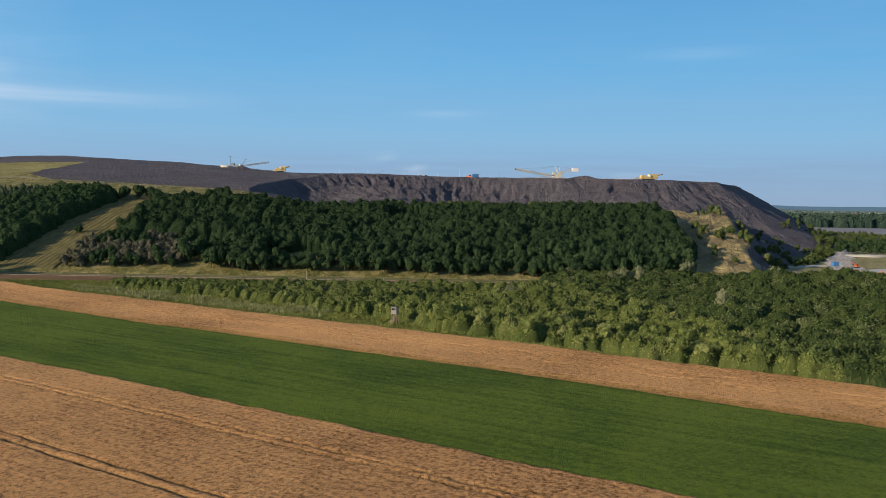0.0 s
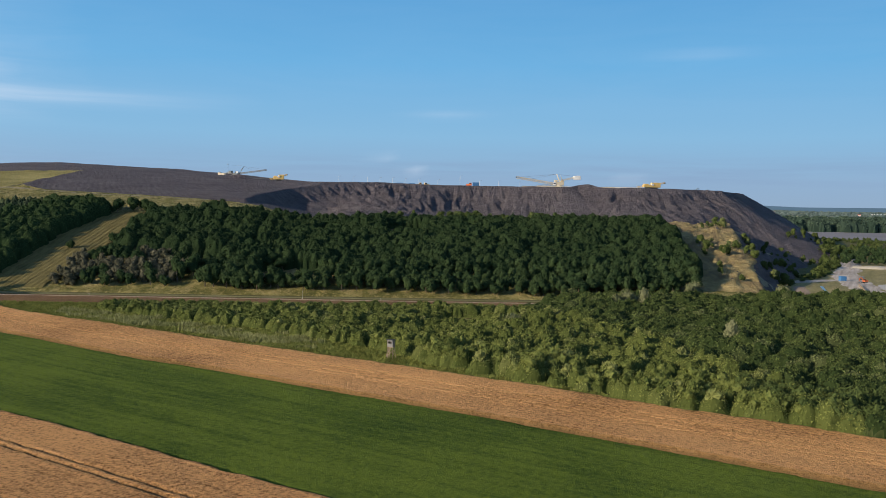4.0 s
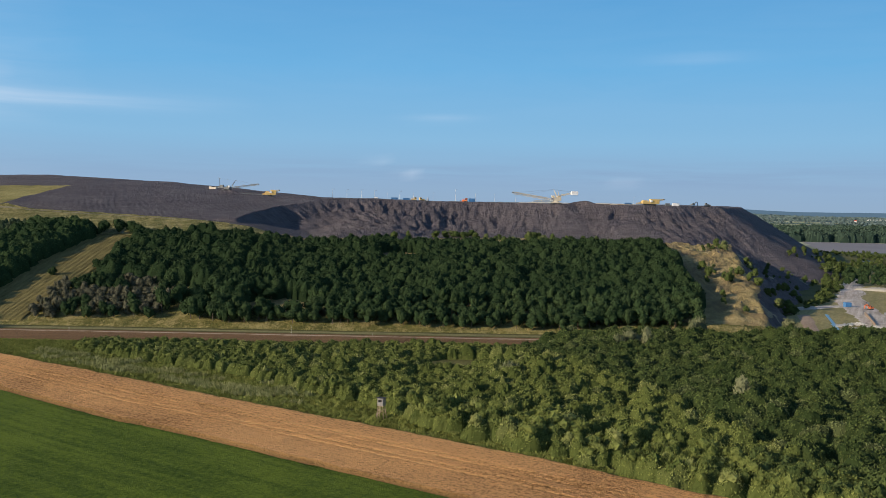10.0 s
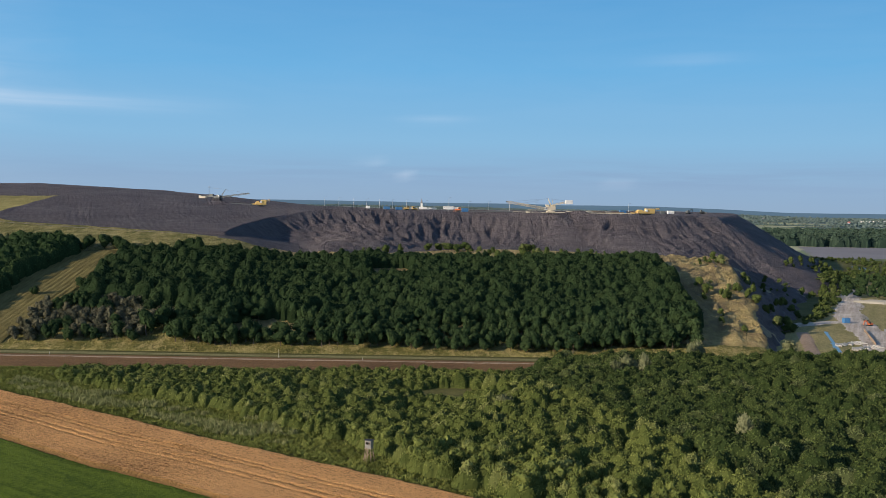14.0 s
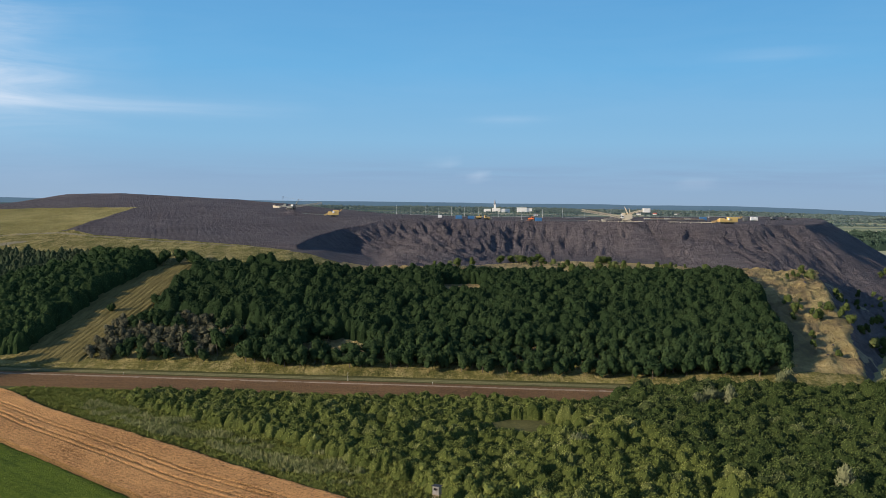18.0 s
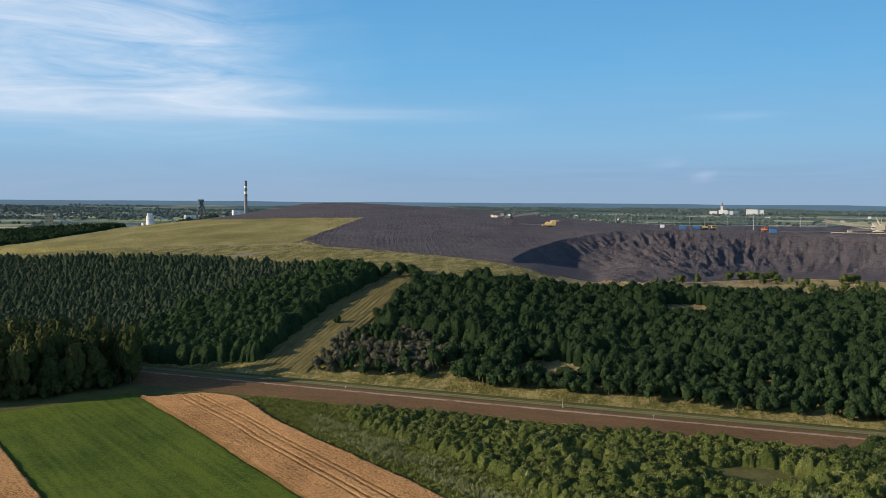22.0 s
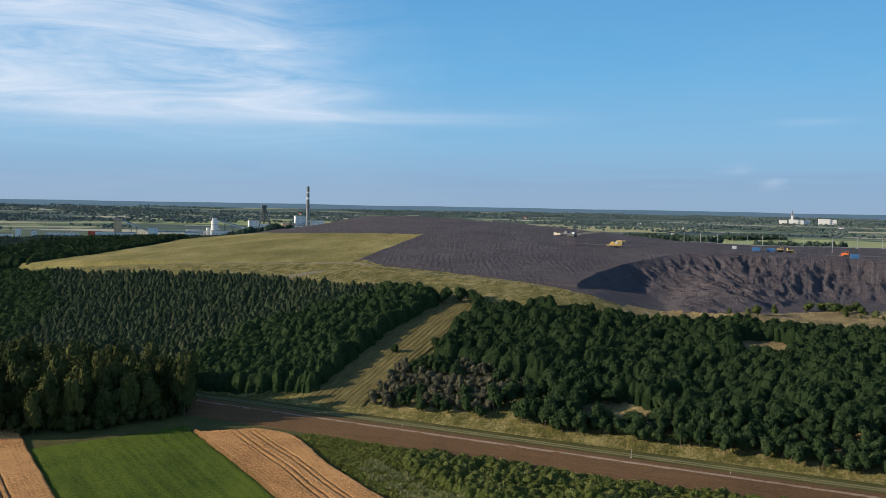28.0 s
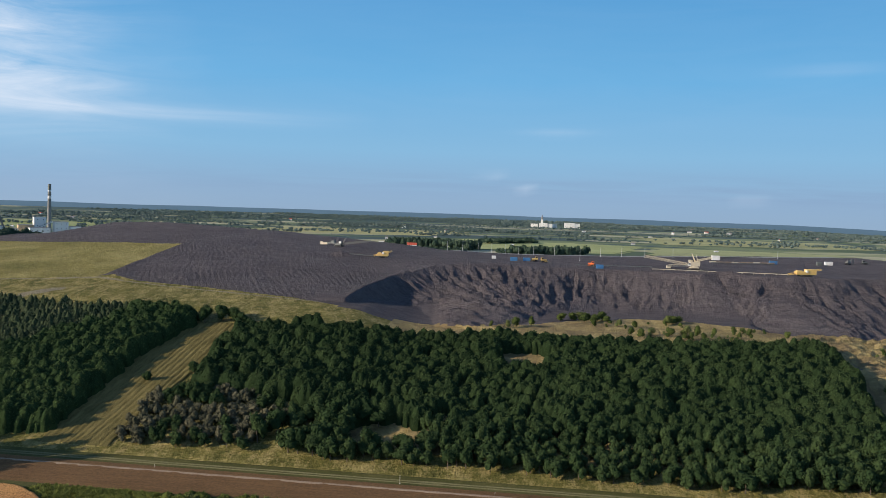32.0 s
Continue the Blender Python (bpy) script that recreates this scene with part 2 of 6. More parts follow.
# plain woods get bluer leaves with distance: haze put into the colour
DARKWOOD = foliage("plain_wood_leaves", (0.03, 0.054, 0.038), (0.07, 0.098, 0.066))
HAZED_FARWOOD = foliage("hazed_far_woods", (0.075, 0.108, 0.098), (0.118, 0.148, 0.135))
# ---- the shape of the land ----
def lattice(ix, iy, seed):
    h = (ix.astype(np.int64) * 374761393 + iy.astype(np.int64) * 668265263 + seed * 974634221) & 0xFFFFFFFF
    h = ((h ^ (h >> 13)) * 1274126177) & 0xFFFFFFFF
    return ((h ^ (h >> 16)) & 0xFFFF) / 65535.0


def vnoise(x, y, seed=0):
    """Smooth value noise in 0..1 on arrays."""
    x, y = np.asarray(x, float), np.asarray(y, float)
    ix, iy = np.floor(x).astype(int), np.floor(y).astype(int)
    fx, fy = x - ix, y - iy
    fx, fy = fx * fx * (3 - 2 * fx), fy * fy * (3 - 2 * fy)
    a = lattice(ix, iy, seed) * (1 - fx) + lattice(ix + 1, iy, seed) * fx
    b = lattice(ix, iy + 1, seed) * (1 - fx) + lattice(ix + 1, iy + 1, seed) * fx
    return a * (1 - fy) + b * fy


def fbm(x, y, size, octaves=4, seed=0):
    """Layered noise about 0, within about -1..1."""
    total, amp = 0.0, 1.0
    for k in range(octaves):
        total = total + amp * (2 * vnoise(np.asarray(x) / size + 17.3 * k, np.asarray(y) / size - 9.1 * k, seed + k) - 1)
        size, amp = size / 2.03, amp * 0.5
    return total / 1.6


CREST = np.array([(-113, 479), (-110, 512), (-101, 548), (-82, 580), (-50, 602), (20, 607), (62, 604), (84, 598), (96, 606), (128, 596), (170, 607),
                  (205, 625), (240, 690), (269, 757), (300, 850), (280, 908), (150, 845), (76, 806), (3, 768), (-43, 751), (-95, 750), (-148, 778), (-200, 795), (-330, 860), (-560, 860), (-640, 600),
                  (-560, 445), (-465, 430), (-360, 462), (-250, 487), (-192, 482), (-140, 473)], float)


def edge_distance(x, y, ring):
    """Distance to a closed outline, positive inside."""
    x, y = np.asarray(x, float), np.asarray(y, float)
    best, inside = np.full(x.shape, 1e9), np.zeros(x.shape, bool)
    for (ax, ay), (bx, by) in zip(ring, np.roll(ring, -1, axis=0)):
        dx, dy = bx - ax, by - ay
        s = np.clip(((x - ax) * dx + (y - ay) * dy) / (dx * dx + dy * dy), 0, 1)
        best = np.minimum(best, np.hypot(x - ax - s * dx, y - ay - s * dy))
        cross = (ay > y) != (by > y)
        if dy:
            inside ^= cross & (x < ax + (y - ay) * dx / dy)
    return np.where(inside, best, -best)


def crest_run(x, y):
    """Length along the heap's rim to the point of it that lies nearest."""
    best, run, total = np.full(np.shape(x), 1e9), np.zeros(np.shape(x)), 0.0
    for (ax, ay), (bx, by) in zip(CREST, np.roll(CREST, -1, axis=0)):
        dx, dy = bx - ax, by - ay
        length = math.hypot(dx, dy)
        s = np.clip(((x - ax) * dx + (y - ay) * dy) / length ** 2, 0, 1)
        d = np.hypot(x - ax - s * dx, y - ay - s * dy)
        run = np.where(d < best, total + s * length, run)
        best, total = np.minimum(best, d), total + length
    return run


def bank_y(x):
    return np.interp(x, [-600, -465, -360, -250, -192, -140, -111, -93], [400, 430, 462, 487, 482, 473, 463, 458])


def bank_z(x):
    return np.interp(x, [-600, -465, -360, -250, -192, -140, -111, -93], [16, 28, 36, 39.8, 37.5, 35.5, 33.5, 31.6])


def south(x, y):
    """The planted slope and the shelf behind it."""
    y = y - np.clip(x - 108, 0, 60) * 0.2 * np.clip((470 - y) / 50, 0, 1)
    rise = np.interp((y - 316) / (bank_y(x) - 316), [0, 0.15, 0.3, 0.78, 1.0, 1.2], [0, 0.17, 0.34, 0.88, 1.0, 1.0])
    left = bank_z(x) * rise
    right = np.interp(y, [316, 342, 366, 414, 440, 470, 560], [0, 6.2, 11.6, 21.5, 24.5, 25.3, 26.5])
    w = np.clip((x + 104) / 38, 0, 1)
    w = w * w * (3 - 2 * w)
    s = left * (1 - w) + right * w
    s = s * np.where(x > 100, 1 - np.clip((x - 100) / 25, 0, 1) * np.clip((y - 500) / 40, 0, 1), 1.0)
    return s * np.interp(x, [-640, -560], [0.0, 1.0])


def lower(x, y):
    """The slope and shelf, cut off by their eastern and northern flanks."""
    flank = np.interp(y, [340, 440, 530], [0.85, 0.72, 0.5]) * (130 + (y - 345) * 0.54 + 6 * np.clip((490 - y) / 110, 0, 1) - x) + 2.2 * fbm(x, y, 14, 4, 5)
    north = 0.55 * (975 - y)
    return np.maximum(0, np.minimum(np.minimum(south(x, y), flank), north))


def upper(x, y):
    """The top of the heap."""
    z0, y0 = bank_z(np.minimum(x, -93)), bank_y(np.minimum(x, -93))
    z6 = np.interp(x, [-640, -400, -256, -180, -120, -90, -50, 0], [28, 50, 54, 51.5, 48.5, 48.7, 48.9, 47.7])
    z7 = np.interp(x, [-640, -450, -408, -375, -330, -232, -160, -100, 0, 100, 300], [22, 41, 56, 63, 64, 60, 54.5, 49.0, 46.9, 46.9, 46.9])
    z0 = np.where(x > -93, np.interp(x, [-93, -60], [31.6, 47]), z0)
    front = z0 + (z6 - z0) * np.clip((y - y0) / (602 - y0), 0, 1) ** 0.9
    back = z6 + (z7 - z6) * np.clip((y - 602) / np.interp(x, [-140, -70], [118, 45]), 0, 1)
    far = z7 - (z7 - np.interp(x, [-100, -50], [47, 48.8])) * np.clip((y - 735) / 160, 0, 1)
    mound = 2.4 * np.exp(-(((x - 104) / 6) ** 2 + ((y - 607) / 6) ** 2)) + 1.2 * np.exp(-(((x - 96) / 5) ** 2 + ((y - 609) / 6) ** 2))
    mound = mound + 3.0 * np.exp(-(((x + 147) / 7) ** 2 + ((y - 603) / 5) ** 2))
    return np.where(y < 602, front, np.where(y < 735, back, far)) + mound


def height(x, y):
    """Ground height in metres."""
    x, y = np.asarray(x, float), np.asarray(y, float)
    d = edge_distance(x, y, CREST) + 3.0 * fbm(x, y, 26, 3, 3) * np.clip((x + 100) / 30, 0, 1)
    out = np.maximum(-d, 0)
    k = np.interp(x, [-640, -450, -120, -72, -48, -15, 15, 80, 112, 150, 200, 235], [0.55, 0.55, 1.25, 1.0, 0.6, 0.6, 1.0, 1.1, 0.8, 0.8, 1.3, 1.62])
    drop = np.interp(out * k, [0, 4, 14, 30, 62, 130, 220], [0, 2.6, 9.0, 16.0, 25.5, 52, 90])
    east = np.clip((x - 185) / 30, 0, 1)
    drop = drop * (1 - east) + east * np.interp(out, [0, 3, 60, 110, 160], [0, 2.2, 36, 57, 84])
    face = upper(x, y) - drop - 0.9 * np.clip(468 - y, 0, 60)
    low = lower(x, y)
    on_face = np.clip(out / 10, 0, 1) * np.clip((face - low) / 3, 0, 1) * np.clip((x + 112) / 8, 0, 1)
    run = crest_run(x, y) + 2.5 * fbm(x, y, 30, 2, 12)
    gully = np.abs(fbm(run, out * 0.3, 22, 4, 11))
    lumps = fbm(x, y, 22, 4, 23)
    slump = np.exp(-(((x + 38) / 40) ** 2 + ((y - 522) / 42) ** 2))
    rubble = 0.45 - np.abs(fbm(run - 0.5 * out, 0.45 * out, 14, 4, 33))
    calm = 1 - 0.65 * np.clip((x - 195) / 40, 0, 1)
    face = face + on_face * calm * (1.0 - 2.5 * gully + 1.0 * lumps) + slump * (1.5 + 2.0 * fbm(x + 0.5 * y, y, 21, 3, 31) + 2.4 * rubble) * np.clip(out / 14, 0, 1)
    spoil = (d > 0) * np.clip(d / 12, 0, 1) * (0.5 * fbm(x, y, 30, 3, 41))
    fine = np.abs(fbm(run + 0.1 * out, out * 0.3, 6.5, 3, 13))
    face = face + on_face * calm * (1.1 - 2.7 * fine - 1.9 * np.abs(fbm(run, out * 0.35, 3.2, 2, 15)))
    face = face + slump * (1.5 * (0.35 - np.abs(fbm(run - 0.35 * out, 0.35 * out, 6.5, 4, 35))) + 1.1 * (0.35 - np.abs(fbm(run, 0.4 * out, 3.0, 3, 36)))) * np.clip(out / 8, 0, 1)
    worn = np.clip((x - 104) / 14, 0, 1) * np.clip((low - 1.0) / 4, 0, 1) * (low > face)
    low = low - worn * (2.6 * np.abs(fbm(x - 0.5 * y, 0.4 * y, 12, 4, 17)) + 2.2 * np.abs(fbm(x - 0.6 * y, 0.5 * y, 5, 3, 18)) + 0.8 * fbm(x, y, 3, 2, 16) - 1.0)
    h = np.maximum(low, face + spoil)
    h = np.where((y > 1004) | (x < -698), 0.0, h)
    return np.maximum(h, 0) + np.where(h > 0.3, 0.25 * fbm(x, y, 9, 3, 51), 0)

# ---- mesh helpers ----
def mesh_from(name, verts, faces, attributes=None, smooth=False, material=None, normals=None):
    """A mesh from arrays: verts (n, 3), faces (m, 3) or (m, 4)."""
    verts, faces = np.asarray(verts, np.float32), np.asarray(faces, np.int32)
    me = bpy.data.meshes.new(name)
    k = faces.shape[1]
    me.vertices.add(len(verts))
    me.vertices.foreach_set("co", verts.ravel())
    me.loops.add(faces.size)
    me.loops.foreach_set("vertex_index", faces.ravel())
    me.polygons.add(len(faces))
    me.polygons.foreach_set("loop_start", np.arange(0, faces.size, k, dtype=np.int32))
    me.polygons.foreach_set("loop_total", np.full(len(faces), k, np.int32))
    me.polygons.foreach_set("use_smooth", np.full(len(faces), smooth))
    me.update(calc_edges=True)
    for key, values in (attributes or {}).items():
        me.attributes.new(key, "FLOAT", "POINT").data.foreach_set("value", np.asarray(values, np.float32))
    if normals is not None:
        me.attributes.new("custom_normal", "FLOAT_VECTOR", "POINT").data.foreach_set("vector", np.asarray(normals, np.float32).ravel())
    if material:
        me.materials.append(material)
    return me


def grid_faces(nx, ny):
    i, j = np.meshgrid(np.arange(nx - 1), np.arange(ny - 1), indexing="ij")
    q = (i * ny + j).ravel()
    return np.stack([q, q + ny, q + ny + 1, q + 1], 1)


def within(x, y, ring):
    return edge_distance(x, y, np.array(ring, float)) > 0


def part(name, bm, material, parent, label=""):
    """Links a bmesh as one mesh object under a thing or part."""
    me = bpy.data.meshes.new(name)
    bm.to_mesh(me)
    bm.free()
    me.materials.append(material)
    ob = new(name, me)
    ob.parent = parent
    return tagged(ob, label)


# ---- ground sheet ----
def rise(x, y):
    """The plain lifts slowly towards the wooded horizon."""
    far, way = np.hypot(x, y - 150), np.degrees(np.arctan2(x, y - 150))
    return np.clip((far - 1900) / 2900, 0, 1) ** 1.3 * np.interp(way, [-180, 16, 23, 60, 180], [26, 26, 6, 6, 26]) + np.where(far > 1500, 1.0 * fbm(x, y, 600, 2, 71), 0)


radii = np.concatenate([np.arange(0, 700, 14), np.arange(700, 2000, 40), np.arange(2000, 4860, 95)])
angles = np.linspace(0, 2 * np.pi, 289)
R, A = np.meshgrid(radii, angles, indexing="ij")
GX, GY = R * np.sin(A), 150 + R * np.cos(A)
GZ = rise(GX, GY)
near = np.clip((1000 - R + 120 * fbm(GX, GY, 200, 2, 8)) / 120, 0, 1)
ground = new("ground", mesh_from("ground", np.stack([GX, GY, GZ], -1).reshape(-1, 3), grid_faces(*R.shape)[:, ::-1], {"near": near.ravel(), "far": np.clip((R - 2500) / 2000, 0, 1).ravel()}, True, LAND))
tagged(ground, "flat grassy farmland running out to a wooded horizon", "ground", kind="structure")

# ---- the spoil heap ----
HX, HY = np.meshgrid(np.concatenate([np.arange(-700, -310, 4.0), np.arange(-310, -130, 1.8), np.arange(-130, 20, 0.8), np.arange(20, 300, 1.1), np.arange(300, 440, 3.0)]), np.concatenate([np.arange(308, 455, 1.25), np.arange(455, 605, 0.85), np.arange(605, 640, 1.3), np.arange(640, 1010, 3.5)]), indexing="ij")
HZ = height(HX, HY)
d_top = edge_distance(HX, HY, CREST)
MEADOW = [(-700, 380), (-465, 430), (-360, 462), (-252, 487), (-256, 598), (-420, 606), (-520, 640), (-700, 700)]
d_meadow = edge_distance(HX, HY, np.array(MEADOW, float))
low_part = (lower(HX, HY) >= HZ - 1.2)
turf = np.where((HX < -84) & (HY < np.minimum(bank_y(HX) + 1, np.where(HX > -112, 461, 999))), 1.0, 0.0)
turf = np.maximum(turf, np.where(low_part & (HX >= -84) & (HY < 330), 1.0, 0.0))
flank = 130 + (HY - 345) * 0.54 + 6 * np.clip((490 - HY) / 110, 0, 1) - HX
steep = lower(HX, HY) < south(HX, HY) - 0.6
dry = np.where(low_part & (HX >= -84) & (HY >= 330), np.where(steep, np.where(flank > 20, 0.36, 0.2), 1.0), 0.0)
toe = np.interp(HX, [-100, -60, -20, 15, 60, 110, 150], [460, 474, 488, 520, 532, 505, 496]) + 4 * fbm(HX, HY, 12, 3, 44)
dry = np.where(HY < toe, dry, 0.0)
sandy = np.exp(-(((HX + 262 - 0.55 * (HY - 452)) / 6) ** 2 + ((HY - 452) / 14) ** 2)) * 0.9
for ax, ay, bx, by in ((-120, 468, -250, 485), (-250, 485, -420, 447)):
    s = np.clip(((HX - ax) * (bx - ax) + (HY - ay) * (by - ay)) / ((bx - ax) ** 2 + (by - ay) ** 2), 0, 1)
    off = np.hypot(HX - ax - s * (bx - ax), HY - ay - s * (by - ay))
    sandy = np.maximum(sandy, np.clip(1.0 - off / 1.9, 0, 0.58))
edge = np.clip(1 - np.abs(d_meadow + 1.2) / 2.6, 0, 1) * (HX > -300) * (HY > 480) * (HY < 604)
HZ = HZ + edge * (0.8 + 0.6 * fbm(HX, HY, 9, 2, 58)) + 2.4 * np.exp(-(((HX + 243) / 7) ** 2 + ((HY - 489) / 4) ** 2))
furrow = (0.95 * HX + 0.32 * HY + 22 * fbm(HX, HY, 110, 2, 62) + 4 * fbm(HX, HY, 30, 3, 63)) / 3.4
bend = (0.8 * HX + 0.6 * HY + 12 * fbm(HX, HY, 60, 2, 72) + 3 * fbm(HX, HY, 22, 2, 74)) / 3.8
laid = np.clip((vnoise(HX / 55, HY / 55, 73) - 0.42) * 8, 0, 1)
worked = np.clip(d_top / 4, 0, 1) * np.clip(-d_meadow / 4, 0, 1) * np.interp(HX, [-60, -20], [1.0, 0.3]) * np.interp(HY, [640, 720], [1.0, 0.35]) * np.clip(0.3 + 1.6 * vnoise(HX / 45, HY / 45, 64), 0.2, 1)
scree = steep & (HX > 110) & (fbm(HX - 0.6 * HY, 0.45 * HY, 16, 3, 65) > 0.42)
sandy = np.where(scree, 0.62, sandy)
keep = (HZ > 0.05)
F = grid_faces(*HX.shape)
F = F[keep.ravel()[F].any(1)]
used = np.unique(F)
back = np.full(HX.size, -1)
back[used] = np.arange(len(used))
V = np.stack([HX, HY, np.where(keep, HZ, -0.3)], -1).reshape(-1, 3)[used]
heap = new("spoil_heap", mesh_from("spoil_heap", V, back[F], {
    "turf": turf.ravel()[used], "meadow": np.clip(0.4 + d_meadow / 5, 0, 1).ravel()[used],
    "furrow": furrow.ravel()[used], "worked": (worked * laid).ravel()[used], "bend": bend.ravel()[used], "turned": (worked * (1 - laid)).ravel()[used], "dry": dry.ravel()[used], "sand": sandy.ravel()[used]}, True, SHALE))
tagged(heap, "huge flat-topped heap of black mine shale with turfed banks", "spoil heap", kind="structure")


# ---- fields and track ----
def strip(name, outline, z, material, step, rough=0.06, seed=0, turn=-32.0, across=None, lanes=(), fray=(0.45, 2.5), along=None):
    """A field: a slab over an outline, on a grid along its rows, with an uneven top. lanes: wheel tracks, by their distance from the edge named by along."""
    o = np.array(outline, float)
    across = across or step
    c, s = math.cos(radians(turn)), math.sin(radians(turn))
    u, v = o @ (c, s), o @ (-s, c)
    U, W = np.meshgrid(np.arange(u.min() - step, u.max() + 2 * step, step), np.arange(v.min() - across, v.max() + 2 * across, across), indexing="ij")
    X, Y = U * c - W * s, U * s + W * c
    inside = edge_distance(X, Y, o) + fray[0] * fbm(X, Y, fray[1], 3, seed + 5)
    # field rim coloured like the bare tracks, painting in shade of upright stalks
    bare = np.clip(1 - inside / 0.9, 0, 1)
    Z = np.where(inside > 0, z * np.clip(inside / 0.3, 0, 1) + rough * fbm(X, Y, 2.2, 3, seed), 0)
    off = (Y - along(X)) * 0.848 if along else W
    for lane in lanes:
        track = np.exp(-(((off - lane - 0.3 * fbm(X, Y, 30, 2, 99)) / 0.22) ** 2)) * np.clip(0.7 + 0.8 * vnoise(X / 14, Y / 14, seed + 90), 0, 1)
        Z = np.where(inside > 2.5, Z * (1 - 0.55 * track), Z)
        bare = np.where(inside > 2.5, np.maximum(bare, track), bare)
    Fs = grid_faces(*U.shape)
    Fs = Fs[(inside.ravel()[Fs] > -max(step, across)).all(1) & (inside.ravel()[Fs] > 0).any(1)]
    used = np.unique(Fs)
    back = np.full(U.size, -1)
    back[used] = np.arange(len(used))
    P = np.stack([X, Y, Z + 0.02], -1).reshape(-1, 3)[used]
    return new(name, mesh_from(name, P, back[Fs], {"bare": bare.ravel()[used], "row": off.ravel()[used]}, True, material))


EDGE_A = np.array([(-280, 272), (-250, 253.5), (-218, 233), (-188, 214.2), (-150, 189.9), (-80, 148.3), (-52.8, 131.6), (-30.7, 117.3), (-13, 105.9), (7.8, 92.4), (26.2, 81.1), (78, 49)])
EDGE_B = np.array([(-190, 272), (-186, 269.5), (-140, 240.5), (-122, 227.8), (-101, 213.8), (-87, 204.5), (-68.5, 191.8), (-47, 180), (-28, 167.8), (3, 148.8), (11.8, 143.3), (36.8, 126.6), (50.4, 117.3), (110, 78)])
EDGE_C = np.array([(-155, 280.8), (-148, 276.5), (-130, 261.5), (-112, 249.5), (-96, 240), (-72, 225.3), (-57, 215.3), (-29, 198.3), (4.7, 178), (14, 171.9), (24, 165.3), (43.8, 151.6), (56.5, 144.5), (67.7, 136.5), (110, 108)])


def edge_a(x):
    return np.interp(x, EDGE_A[:, 0], EDGE_A[:, 1])


def edge_b(x):
    return np.interp(x, EDGE_B[:, 0], EDGE_B[:, 1])


def edge_c(x):
    return np.interp(x, EDGE_C[:, 0], EDGE_C[:, 1])


def ring_of(*runs):
    """One outline from runs of points; each run an array or a list."""
    return [tuple(p) for run in runs for p in run]


tagged(strip("wheat_field", ring_of(EDGE_A[1:-1], [(78, edge_a(78)), (52, 18), (-60, 55), (-275, 190)]), 0.85, WHEAT, 1.2, 0.16, 1, across=0.3, lanes=(-9.6, -11.3, -27.2, -29.1, -45, -46.8), along=edge_a),
       "ripe golden wheat field with thin tramlines", "wheat field", kind="structure")
tagged(strip("green_field", ring_of([(-217, 233)], EDGE_A[3:] + (0, 0.4), [(100, 40), (110, 78)], EDGE_B[::-1][1:], [(-192, 274)]), 0.3, GREEN, 2.5, 0.05, 2, across=0.6, along=edge_b),
       "deep green strip of young crop between wheat fields", "crop field", kind="structure")
tagged(strip("wheat_field", ring_of(EDGE_B + (0.3, 0.3), EDGE_C[::-1], [(-162, 282.3), (-171, 281.5), (-183, 270.5)]), 0.85, WHEAT, 1.2, 0.16, 3, across=0.3, lanes=(10.2, 12.2, 15.7, 17.4), along=edge_b),
       "narrow strip of ripe golden wheat beside green scrub", "wheat field", kind="structure")
tagged(strip("ploughed_strip", [(-330, 288), (-150, 286.5), (30, 286.5), (70, 286), (70, 307.2), (-330, 308)], 0.25, SOIL, 2.0, 0.12, 4, 0),
       "long strip of bare brown ploughed soil along a track", "bare soil", kind="structure")
for y in (309.8, 311.6):
    tagged(strip("grass_lane", [(-330, y + 0.4), (-60, y), (90, y + 0.3), (90, y + 1.0), (-60, y + 0.7), (-330, y + 1.1)], 0.3, TRACK_GREY, 0.8, 0.04, 7, 0, across=0.25, fray=(0.12, 3.0)),
           "faint grey wheel track in the grass verge", "track", kind="structure")
tagged(strip("dirt_track", [(-330, 302.9), (90, 301.9), (90, 303.6), (-330, 304.6)], 0.42, TRACK, 0.8, 0.04, 6, 0),
       "pale dirt track along the foot of the heap", "track", kind="structure")


# ---- plants ----
rng = np.random.default_rng(7)
ICO = bmesh.new()
bmesh.ops.create_icosphere(ICO, subdivisions=1, radius=1)
ICO_V = np.array([v.co[:] for v in ICO.verts])
ICO_F = np.array([[v.index for v in f.verts] for f in ICO.faces])
ICO.free()


